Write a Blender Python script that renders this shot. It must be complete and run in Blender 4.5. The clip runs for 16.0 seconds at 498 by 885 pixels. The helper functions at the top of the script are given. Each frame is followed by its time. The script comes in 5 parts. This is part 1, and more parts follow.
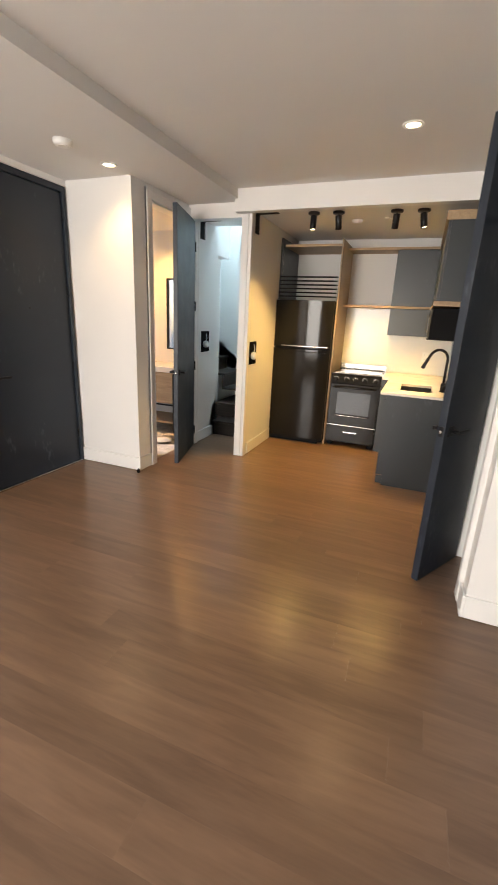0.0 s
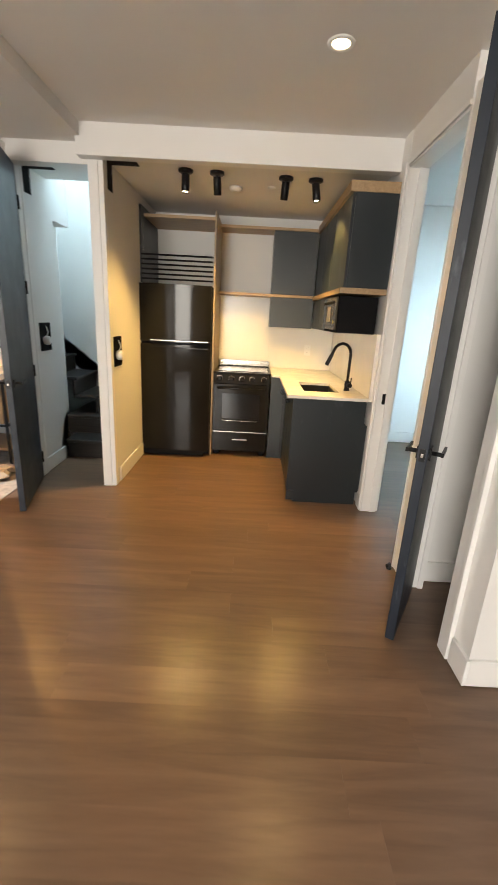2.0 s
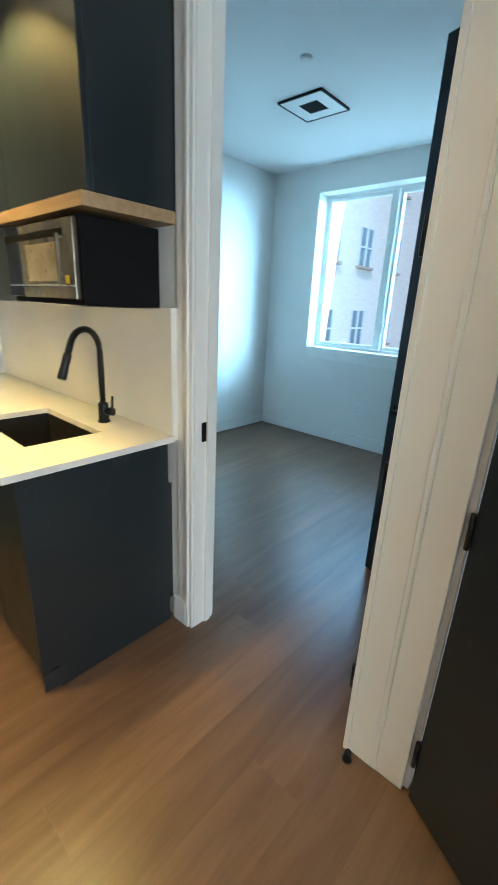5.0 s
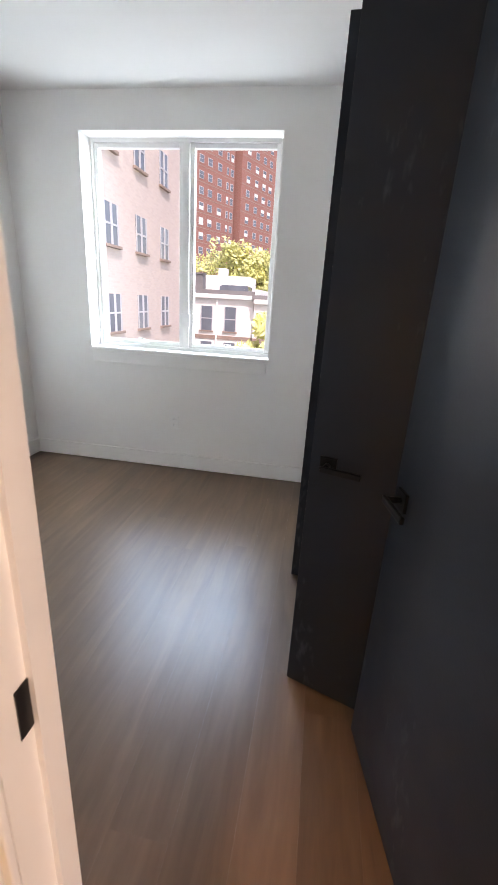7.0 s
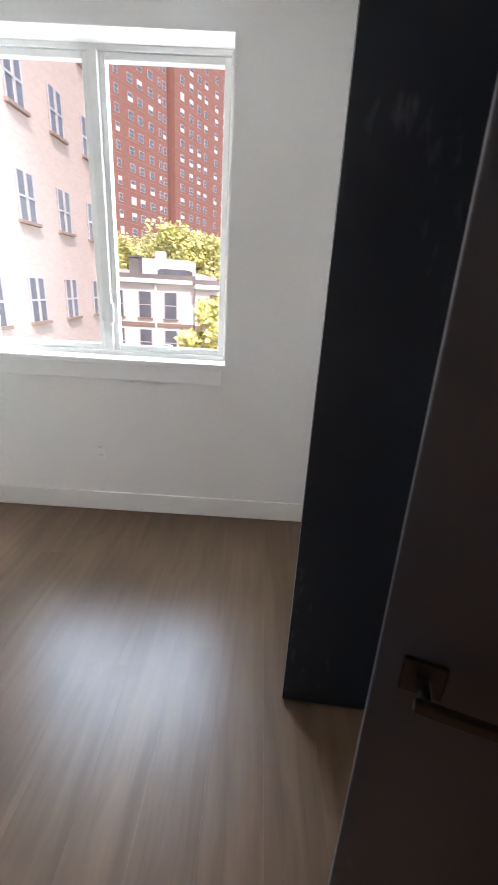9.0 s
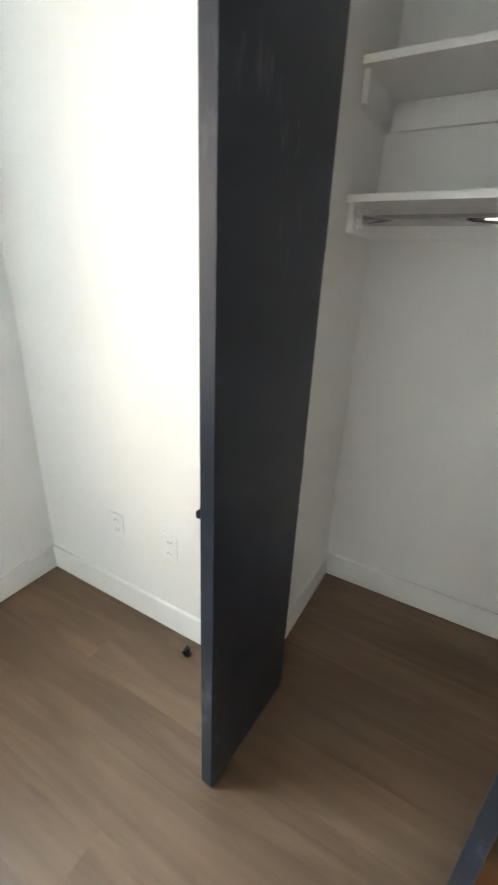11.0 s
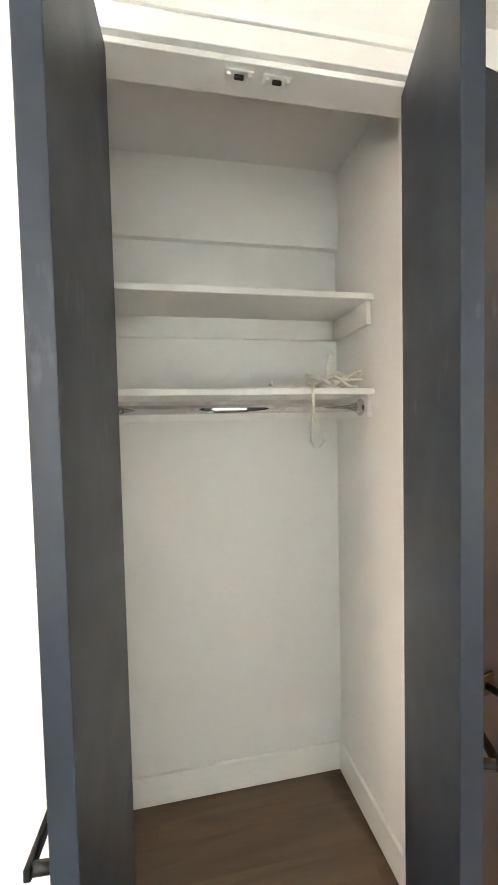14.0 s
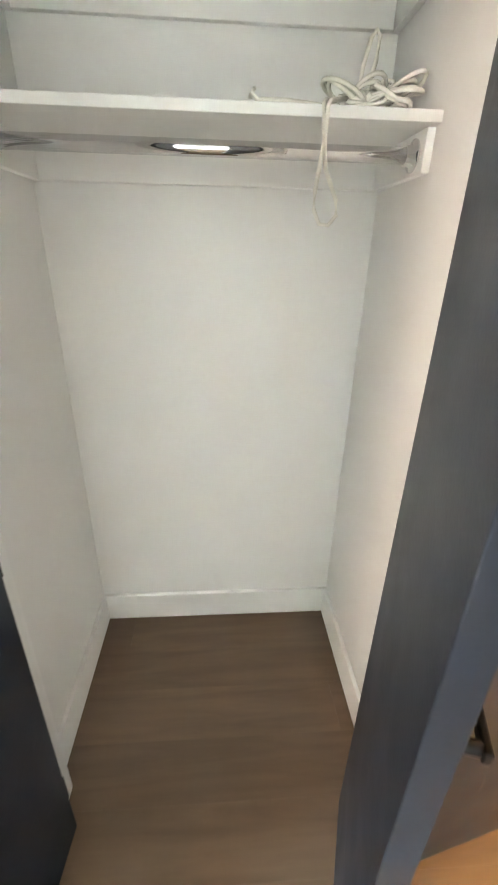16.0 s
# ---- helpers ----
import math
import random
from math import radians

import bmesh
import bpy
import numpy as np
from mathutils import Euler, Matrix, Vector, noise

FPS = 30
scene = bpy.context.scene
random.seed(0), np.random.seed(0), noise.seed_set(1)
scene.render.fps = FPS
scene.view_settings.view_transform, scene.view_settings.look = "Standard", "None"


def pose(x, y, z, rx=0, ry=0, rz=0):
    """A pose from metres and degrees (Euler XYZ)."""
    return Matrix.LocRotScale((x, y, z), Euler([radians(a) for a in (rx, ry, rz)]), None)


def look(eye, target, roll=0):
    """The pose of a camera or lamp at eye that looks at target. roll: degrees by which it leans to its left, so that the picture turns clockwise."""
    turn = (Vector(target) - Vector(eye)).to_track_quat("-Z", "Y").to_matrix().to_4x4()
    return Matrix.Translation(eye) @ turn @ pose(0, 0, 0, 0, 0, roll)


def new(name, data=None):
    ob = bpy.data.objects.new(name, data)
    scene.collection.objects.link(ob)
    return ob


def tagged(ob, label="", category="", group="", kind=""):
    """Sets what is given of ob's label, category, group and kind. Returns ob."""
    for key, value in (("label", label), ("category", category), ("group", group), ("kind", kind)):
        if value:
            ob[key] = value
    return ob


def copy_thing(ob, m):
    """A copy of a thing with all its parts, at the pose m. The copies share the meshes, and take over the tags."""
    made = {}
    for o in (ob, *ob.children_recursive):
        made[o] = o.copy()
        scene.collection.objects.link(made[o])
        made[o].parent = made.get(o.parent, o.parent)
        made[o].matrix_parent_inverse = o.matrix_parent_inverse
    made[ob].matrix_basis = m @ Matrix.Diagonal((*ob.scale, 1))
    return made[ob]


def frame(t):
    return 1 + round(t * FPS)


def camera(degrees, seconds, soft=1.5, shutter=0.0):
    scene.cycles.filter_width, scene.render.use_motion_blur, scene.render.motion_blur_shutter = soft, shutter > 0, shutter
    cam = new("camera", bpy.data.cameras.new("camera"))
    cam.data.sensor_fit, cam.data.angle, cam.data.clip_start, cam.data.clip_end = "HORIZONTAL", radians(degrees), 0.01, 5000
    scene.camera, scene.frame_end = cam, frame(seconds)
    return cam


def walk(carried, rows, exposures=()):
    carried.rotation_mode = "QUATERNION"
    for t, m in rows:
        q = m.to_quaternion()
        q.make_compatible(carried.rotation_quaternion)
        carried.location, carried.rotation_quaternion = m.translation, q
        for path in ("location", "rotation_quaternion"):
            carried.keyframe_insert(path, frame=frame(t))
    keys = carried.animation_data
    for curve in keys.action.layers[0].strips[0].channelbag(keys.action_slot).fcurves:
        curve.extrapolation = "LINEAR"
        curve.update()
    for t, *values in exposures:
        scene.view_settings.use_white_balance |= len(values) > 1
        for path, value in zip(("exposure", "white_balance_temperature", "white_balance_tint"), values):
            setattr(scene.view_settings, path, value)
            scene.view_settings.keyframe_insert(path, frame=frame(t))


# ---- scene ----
cam = camera(62.0, 16.0, shutter=0.3)

PATH = [
    (0, (1.177, 0.124, 1.5), (0.48, 1.909, 0.926), 2.7),
    (0.5, (1.006, 0.151, 1.52), (0.228, 1.904, 0.953), 1.9),
    (1, (0.877, 0.334, 1.5), (0.275, 2.154, 0.93), 2.0),
    (1.5, (0.772, 0.616, 1.486), (0.452, 2.501, 0.901), 3.1),
    (2, (0.62, 0.908, 1.467), (0.623, 2.823, 0.889), 3.1),
    (2.5, (0.54, 1.183, 1.456), (0.707, 3.069, 0.812), 2.3),
    (3, (0.473, 1.51, 1.451), (0.713, 3.382, 0.79), 2.2),
    (3.5, (0.424, 1.824, 1.399), (0.926, 3.645, 0.742), 2.2),
    (4, (0.373, 2.164, 1.408), (1.239, 3.837, 0.736), 2.3),
    (4.5, (0.464, 2.525, 1.421), (1.591, 4.053, 0.793), 2.8),
    (5, (0.56, 2.821, 1.417), (1.982, 4.079, 0.788), 2.8),
    (5.2, (0.604, 2.947, 1.426), (2.133, 4.063, 0.783), 2.4),
    (7.3, (1.402, 3.711, 1.445), (3.277, 3.973, 0.798), 3.5),
    (7.5, (1.486, 3.72, 1.448), (3.358, 3.983, 0.797), 3.4),
    (8, (1.735, 3.725, 1.439), (3.605, 3.96, 0.772), 4.0),
    (8.2, (1.819, 3.733, 1.43), (3.683, 3.96, 0.743), 4.0),
    (10.5, (2.674, 4.254, 1.479), (4.132, 3.091, 0.758), 1.1),
    (11, (2.822, 4.333, 1.514), (3.714, 2.723, 0.732), 2.6),
    (11.5, (2.88, 4.264, 1.527), (3.307, 2.473, 0.747), 3.9),
    (12, (2.964, 4.221, 1.465), (2.946, 2.374, 0.699), 3.8),
    (12.5, (3.07, 4.201, 1.462), (2.722, 2.392, 0.685), 2.9),
    (13, (3.117, 4.228, 1.509), (2.633, 2.363, 0.971), 1.7),
    (13.5, (3.117, 4.276, 1.579), (2.659, 2.337, 1.404), -0.2),
    (14, (3.12, 4.281, 1.616), (2.722, 2.323, 1.524), -1.3),
    (14.5, (3.08, 4.24, 1.537), (2.838, 2.307, 1.081), -0.8),
    (15, (2.967, 4.144, 1.471), (2.864, 2.317, 0.665), 0.1),
    (15.5, (2.862, 4.053, 1.459), (2.796, 2.267, 0.559), 0.3),
    (16, (2.816, 3.888, 1.472), (2.678, 2.08, 0.627), 1.3),
]
EXPOSURE = [(0.0, 1.15, 6400, 10), (1.5, 1.1, 6550, 9), (2.5, 0.98, 6300, 6), (4.0, 0.92, 5500, -3), (5.2, 0.86, 5050, -5), (7.3, 1.2, 7900, 31), (8.2, 1.2, 7900, 31), (10.3, 1.45, 8200, 22), (11.0, 1.95, 8250, 21), (11.5, 2.5, 8250, 21), (12.0, 2.9, 8350, 21), (13.0, 2.95, 8700, 22), (14.0, 2.7, 8900, 22), (14.5, 2.9, 8900, 22), (15.0, 2.95, 8700, 22), (16.0, 3.0, 8650, 21)]
walk(cam, [(t, look(eye, target, roll)) for t, eye, target, roll in PATH], EXPOSURE)

# ---- plan (metres) ----
LX = 1.60          # living side of the wall between living room and bedroom
BX = 1.682          # bedroom side of it
CEIL = 2.665        # living room ceiling
BCEIL = 2.77       # bedroom ceiling
KCEIL = 2.503       # kitchen ceiling
SOFF = 2.58        # lowered ceiling over the entry
SX = -0.632         # edge of the lowered ceiling
EX = -1.922         # entry wall
BYW = 3.332         # wall between entry and bathroom
HX = -1.225         # bathroom and hall wall
PY = 4.255          # front of the kitchen pier
BMY = 4.166         # front of the beam
KXL = -0.512       # kitchen left wall
KY = 5.90          # kitchen back wall
RY = 2.333          # end of the closet block, where the living room widens
BYR = 3.265         # bedroom right wall with the closet
BYL = 6.148         # bedroom left wall
WX = 4.552          # window wall
DH = 2.462          # head of the door openings
BACK = -2.9        # living room wall with the big window
RIGHT = 4.552
KLX = 1.562        # kitchen right wall
CX0, CX1, CY0 = 2.357, 3.316, 2.530   # bedroom closet

# ---- light ----
world = bpy.data.worlds.new("sky")
scene.world = world
world.use_nodes = True
wn = world.node_tree
sky = wn.nodes.new("ShaderNodeTexSky")
sky.sky_type = "NISHITA"
sky.sun_disc = False
sky.sun_elevation = radians(48)
sky.sun_rotation = radians(250)
wn.nodes["Background"].inputs[1].default_value = 0.15
wn.links.new(sky.outputs[0], wn.nodes["Background"].inputs[0])

sun = new("sun", bpy.data.lights.new("sun", "SUN"))
sun.data.energy, sun.data.angle, sun.data.color = 2.15, radians(0.5), (0.92, 0.95, 1.0)
sun.matrix_basis = look((-14, -7, 20), (0, 0, 0))


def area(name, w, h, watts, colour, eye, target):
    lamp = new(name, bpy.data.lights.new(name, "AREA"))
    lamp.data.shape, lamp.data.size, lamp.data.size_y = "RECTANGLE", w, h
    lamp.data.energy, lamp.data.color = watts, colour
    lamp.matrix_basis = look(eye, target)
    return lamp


def spot(name, watts, colour, eye, target, cone=100, blend=0.6, radius=0.03):
    lamp = new(name, bpy.data.lights.new(name, "SPOT"))
    lamp.data.energy, lamp.data.color = watts, colour
    lamp.data.spot_size, lamp.data.spot_blend, lamp.data.shadow_soft_size = radians(cone), blend, radius
    lamp.matrix_basis = look(eye, target)
    return lamp


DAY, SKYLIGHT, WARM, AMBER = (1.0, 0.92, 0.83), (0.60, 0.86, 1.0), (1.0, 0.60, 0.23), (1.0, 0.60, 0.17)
# Added unseen lamps outside the window, standing in for sky, facade and ground bounce.
area("bedroom_sky_fill", 7.0, 4.0, 1550, SKYLIGHT, (9.2, -0.4, 3.4), (3.2, 5.9, 1.4))
area("bedroom_zenith_fill", 7.0, 4.0, 640, (0.42, 0.70, 1.0), (13.0, 7.0, 10.3), (3.4, 4.2, 1.0))
area("bedroom_facade_fill", 3.0, 4.0, 62, (1.0, 0.88, 0.80), (7.4, 8.7, 2.7), (2.5, 2.9, 1.5))
area("bedroom_high_sky_fill", 1.6, 1.1, 24, SKYLIGHT, (WX + 0.70, 4.82, 3.42), (WX - 1.6, 4.82, 0.6))
area("bedroom_ground_fill", 1.6, 0.9, 13, SKYLIGHT, (WX + 0.80, 4.82, 0.30), (WX - 1.2, 4.82, 2.4))
area("living_window_light", 1.6, 1.9, 108, DAY, (-0.75, BACK + 0.02, 1.5), (-0.3, 3, 1.2))
area("stair_skylight", 0.6, 0.9, 28, SKYLIGHT, (-1.0, 5.5, 4.15), (-1.0, 5.55, 0))
spot("living_can_light", 22, WARM, (0.94, 3.21, CEIL - 0.03), (0.94, 3.21, 0), 100, 1.0)
spot("entry_can_light", 15, WARM, (-1.24, 3.09, SOFF - 0.03), (-1.24, 3.09, 0), 120, 1.0)
spot("bathroom_can_light", 46, (1.0, 0.50, 0.12), (-1.84, 4.45, 2.49), (-1.84, 4.45, 0), 150)
SPOTS = [(0.04, 4.475, 0.0, -0.12), (0.275, 4.49, 0.06, 0.32), (0.80, 4.525, -0.06, 0.32), (1.03, 4.54, 0.20, -0.10)]
for sx, sy, dx, dy in SPOTS:
    aim = Vector((dx * 1.1, dy * 1.1, -1.4)).normalized()
    tip = Vector((sx, sy, KCEIL - 0.03)) + aim * 0.132
    spot("kitchen_spot_light", 36, AMBER, tip, tip + aim, 106, 0.65, 0.022)


# ---- materials ----
def nodes_of(m):
    m.use_nodes = True
    return m.node_tree.nodes, m.node_tree.links, m.node_tree.nodes["Principled BSDF"]


def surface(name, colour, rough=0.5, metal=0.0, var=0.06, scale=3.0, fine=60.0, bump=0.02, rvar=0.08, spec=0.5, coat=0.0):
    """Colour with broad unevenness, fine grain in the relief and patchy gloss."""
    m = bpy.data.materials.new(name)
    n, l, b = nodes_of(m)
    tc = n.new("ShaderNodeTexCoord")
    big = n.new("ShaderNodeTexNoise")
    big.inputs["Scale"].default_value, big.inputs["Detail"].default_value = scale, 5
    l.new(tc.outputs["Object"], big.inputs["Vector"])
    ramp = n.new("ShaderNodeValToRGB")
    c0 = [max(0, c * (1 - var)) for c in colour]
    c1 = [min(1, c * (1 + var)) for c in colour]
    ramp.color_ramp.elements[0].position, ramp.color_ramp.elements[0].color = 0.3, (*c0, 1)
    ramp.color_ramp.elements[1].position, ramp.color_ramp.elements[1].color = 0.7, (*c1, 1)
    l.new(big.outputs["Fac"], ramp.inputs["Fac"])
    l.new(ramp.outputs["Color"], b.inputs["Base Color"])
    mr = n.new("ShaderNodeMapRange")
    mr.inputs["To Min"].default_value, mr.inputs["To Max"].default_value = max(0.02, rough - rvar), min(1, rough + rvar)
    mid = n.new("ShaderNodeTexNoise")
    mid.inputs["Scale"].default_value, mid.inputs["Detail"].default_value = scale * 4, 6
    l.new(tc.outputs["Object"], mid.inputs["Vector"])
    l.new(mid.outputs["Fac"], mr.inputs["Value"])
    l.new(mr.outputs["Result"], b.inputs["Roughness"])
    b.inputs["Metallic"].default_value = metal
    b.inputs["Specular IOR Level"].default_value = spec
    b.inputs["Coat Weight"].default_value = coat
    if bump:
        fn = n.new("ShaderNodeTexNoise")
        fn.inputs["Scale"].default_value, fn.inputs["Detail"].default_value = fine, 3
        l.new(tc.outputs["Object"], fn.inputs["Vector"])
        bp = n.new("ShaderNodeBump")
        bp.inputs["Strength"].default_value, bp.inputs["Distance"].default_value = bump * 5, 0.002
        l.new(fn.outputs["Fac"], bp.inputs["Height"])
        l.new(bp.outputs["Normal"], b.inputs["Normal"])
    return m


def wood(name, dark, light, along="X", rough=0.4, stretch=14.0, scale=3.0, spread=0.25, bump=0.12):
    """Timber with stretched grain; each piece has its own tone and its own stretch of grain."""
    m = bpy.data.materials.new(name)
    n, l, b = nodes_of(m)
    tc, oi = n.new("ShaderNodeTexCoord"), n.new("ShaderNodeObjectInfo")
    mp = n.new("ShaderNodeMapping")
    s = {"X": (1, stretch, stretch), "Y": (stretch, 1, stretch), "Z": (stretch, stretch, 1)}[along]
    mp.inputs["Scale"].default_value = s
    off = n.new("ShaderNodeVectorMath")
    off.operation = "SCALE"
    cx = n.new("ShaderNodeCombineXYZ")
    for k in ("X", "Y", "Z"):
        l.new(oi.outputs["Random"], cx.inputs[k])
    l.new(cx.outputs[0], off.inputs[0])
    off.inputs["Scale"].default_value = 37.0
    add = n.new("ShaderNodeVectorMath")
    l.new(tc.outputs["Object"], mp.inputs["Vector"])
    l.new(mp.outputs[0], add.inputs[0])
    l.new(off.outputs[0], add.inputs[1])
    g = n.new("ShaderNodeTexNoise")
    g.inputs["Scale"].default_value, g.inputs["Detail"].default_value, g.inputs["Distortion"].default_value = scale, 8, 0.9
    l.new(add.outputs[0], g.inputs["Vector"])
    fine = n.new("ShaderNodeTexNoise")
    fine.inputs["Scale"].default_value, fine.inputs["Detail"].default_value = scale * 7, 4
    l.new(add.outputs[0], fine.inputs["Vector"])
    mix = n.new("ShaderNodeMath")
    mix.operation = "MULTIPLY_ADD"
    mix.inputs[1].default_value = 0.22
    l.new(fine.outputs["Fac"], mix.inputs[0])
    l.new(g.outputs["Fac"], mix.inputs[2])
    ramp = n.new("ShaderNodeValToRGB")
    ramp.color_ramp.elements[0].position, ramp.color_ramp.elements[0].color = 0.45, (*dark, 1)
    ramp.color_ramp.elements[1].position, ramp.color_ramp.elements[1].color = 0.95, (*light, 1)
    l.new(mix.outputs[0], ramp.inputs["Fac"])
    hsv = n.new("ShaderNodeHueSaturation")
    mr = n.new("ShaderNodeMapRange")
    mr.inputs["To Min"].default_value, mr.inputs["To Max"].default_value = 1 - spread, 1 + spread
    l.new(oi.outputs["Random"], mr.inputs["Value"])
    l.new(mr.outputs[0], hsv.inputs["Value"])
    l.new(ramp.outputs["Color"], hsv.inputs["Color"])
    l.new(hsv.outputs[0], b.inputs["Base Color"])
    rr = n.new("ShaderNodeMapRange")
    rr.inputs["To Min"].default_value, rr.inputs["To Max"].default_value = rough - 0.015, rough + 0.05
    l.new(g.outputs["Fac"], rr.inputs["Value"])
    l.new(rr.outputs[0], b.inputs["Roughness"])
    bp = n.new("ShaderNodeBump")
    bp.inputs["Strength"].default_value, bp.inputs["Distance"].default_value = bump, 0.002
    l.new(mix.outputs[0], bp.inputs["Height"])
    l.new(bp.outputs["Normal"], b.inputs["Normal"])
    return m


def scuffed(m, tone, amount=0.72, scale=5.0):
    """Adds sparse pale rub marks to a painted surface."""
    n, l, b = m.node_tree.nodes, m.node_tree.links, m.node_tree.nodes["Principled BSDF"]
    src = b.inputs["Base Color"].links[0].from_socket
    tc, mp = n.new("ShaderNodeTexCoord"), n.new("ShaderNodeMapping")
    mp.inputs["Scale"].default_value = (1.0, 1.0, 0.35)
    l.new(tc.outputs["Object"], mp.inputs["Vector"])
    a, c = n.new("ShaderNodeTexNoise"), n.new("ShaderNodeTexNoise")
    a.inputs["Scale"].default_value, a.inputs["Detail"].default_value = scale, 2
    c.inputs["Scale"].default_value, c.inputs["Detail"].default_value = scale * 9, 6
    l.new(mp.outputs[0], a.inputs["Vector"])
    l.new(mp.outputs[0], c.inputs["Vector"])
    mul = n.new("ShaderNodeMath")
    mul.operation = "MULTIPLY"
    l.new(a.outputs["Fac"], mul.inputs[0])
    l.new(c.outputs["Fac"], mul.inputs[1])
    rp = n.new("ShaderNodeMapRange")
    rp.inputs["From Min"].default_value, rp.inputs["From Max"].default_value = 0.36, 0.50
    rp.inputs["To Max"].default_value = amount
    l.new(mul.outputs[0], rp.inputs["Value"])
    mix = n.new("ShaderNodeMix")
    mix.data_type = "RGBA"
    l.new(rp.outputs[0], mix.inputs[0])
    l.new(src, mix.inputs[6])
    mix.inputs[7].default_value = (*tone, 1)
    l.new(mix.outputs[2], b.inputs["Base Color"])
    return m


def glass(name, tint=(1, 1, 1), rough=0.0):
    m = bpy.data.materials.new(name)
    n, l, b = nodes_of(m)
    b.inputs["Base Color"].default_value = (*tint, 1)
    b.inputs["Transmission Weight"].default_value, b.inputs["Roughness"].default_value, b.inputs["IOR"].default_value = 1, rough, 1.02
    return m


def glowing(name, colour, strength):
    m = bpy.data.materials.new(name)
    n, l, b = nodes_of(m)
    b.inputs["Base Color"].default_value = (0.8, 0.8, 0.8, 1)
    b.inputs["Emission Color"].default_value, b.inputs["Emission Strength"].default_value = (*colour, 1), strength
    return m


WALL = surface("wall_paint", (0.80, 0.79, 0.77), 0.62, var=0.02, scale=1.2, fine=180, bump=0.004)
CEILING = surface("ceiling_paint", (0.76, 0.75, 0.735), 0.8, var=0.02, scale=1.0, fine=150, bump=0.012)
TRIM = surface("trim_paint", (0.83, 0.82, 0.80), 0.38, var=0.02, scale=2.0, fine=70, bump=0.012)
DOOR = surface("door_paint", (0.017, 0.024, 0.036), 0.40, var=0.10, scale=1.5, fine=120, bump=0.02, rvar=0.10, spec=0.36)
CABINET = surface("cabinet_paint", (0.015, 0.021, 0.025), 0.37, var=0.12, scale=1.5, fine=140, bump=0.015, spec=0.62)
scuffed(DOOR, (0.11, 0.125, 0.15), 0.5, 4.2)
scuffed(CABINET, (0.07, 0.08, 0.09), 0.3, 5.0)
FLOORWOOD = wood("stained_oak_floor", (0.130, 0.079, 0.050), (0.210, 0.129, 0.082), "X", rough=0.28, stretch=9, scale=1.6, spread=0.11, bump=0.04)
FLOORWOOD.node_tree.nodes["Principled BSDF"].inputs["Specular IOR Level"].default_value = 0.46
OAK = wood("pale_oak", (0.34, 0.225, 0.12), (0.50, 0.35, 0.20), "X", rough=0.45, scale=2.5, spread=0.05)
OAKY = wood("pale_oak_lengthwise", (0.34, 0.225, 0.12), (0.50, 0.35, 0.20), "Y", rough=0.45, scale=2.5, spread=0.05)
OAKZ = wood("pale_oak_upright", (0.28, 0.20, 0.12), (0.40, 0.30, 0.19), "Z", rough=0.45, scale=2.5, spread=0.05)
STAIRWOOD = wood("black_stained_stair", (0.012, 0.010, 0.009), (0.045, 0.036, 0.030), "X", rough=0.35, spread=0.1)
QUARTZ = surface("white_quartz", (0.78, 0.76, 0.72), 0.22, var=0.05, scale=2.2, fine=30, bump=0)
BLACKSTEEL = surface("black_stainless_steel", (0.010, 0.0095, 0.009), 0.09, metal=0.0, var=0.15, scale=2, fine=60, bump=0.006, rvar=0.03, spec=0.22)
BLACKGLASS = surface("black_glass", (0.006, 0.006, 0.007), 0.06, var=0.1, scale=3, bump=0, rvar=0.02)
BLACK = surface("matt_black_metal", (0.006, 0.006, 0.007), 0.32, metal=0.0, spec=0.3, var=0.1, scale=6, fine=90, bump=0.01)
BLACKPLASTIC = surface("black_plastic", (0.007, 0.007, 0.008), 0.7, spec=0.1, var=0.1, scale=8, fine=90, bump=0.01)
STEEL = surface("brushed_steel", (0.55, 0.53, 0.50), 0.24, metal=1.0, var=0.08, scale=5, fine=200, bump=0.01)
CHROME = surface("polished_chrome", (0.75, 0.75, 0.76), 0.07, metal=1.0, var=0.03, scale=4, bump=0, rvar=0.03)
WHITEPLASTIC = surface("white_plastic", (0.80, 0.80, 0.78), 0.35, var=0.02, scale=8, bump=0)
ROPE = surface("cotton_cord", (0.82, 0.79, 0.72), 0.85, var=0.1, scale=30, fine=300, bump=0.06)
GLASS = glass("window_glass")
BULB = glowing("warm_bulb", (1.0, 0.72, 0.40), 14)
SINKMAT = surface("dark_composite_sink", (0.02, 0.02, 0.021), 0.35, var=0.1, scale=6, bump=0.01)


# ---- mesh tools ----
def box(bm, x0, x1, y0, y1, z0, z1, bevel=0.0):
    v = [bm.verts.new(p) for p in ((x0, y0, z0), (x1, y0, z0), (x1, y1, z0), (x0, y1, z0), (x0, y0, z1), (x1, y0, z1), (x1, y1, z1), (x0, y1, z1))]
    f = [bm.faces.new([v[i] for i in q]) for q in ((3, 2, 1, 0), (4, 5, 6, 7), (0, 1, 5, 4), (1, 2, 6, 5), (2, 3, 7, 6), (3, 0, 4, 7))]
    if bevel:
        es = list({e for q in f for e in q.edges})
        bmesh.ops.bevel(bm, geom=es, offset=bevel, segments=2, affect="EDGES", profile=0.5)
    return bm


def B(*dims, bevel=0.0):
    return box(bmesh.new(), *dims, bevel=bevel)


def boxes(*many, bevel=0.0):
    bm = bmesh.new()
    for d in many:
        box(bm, *d, bevel=bevel)
    return bm


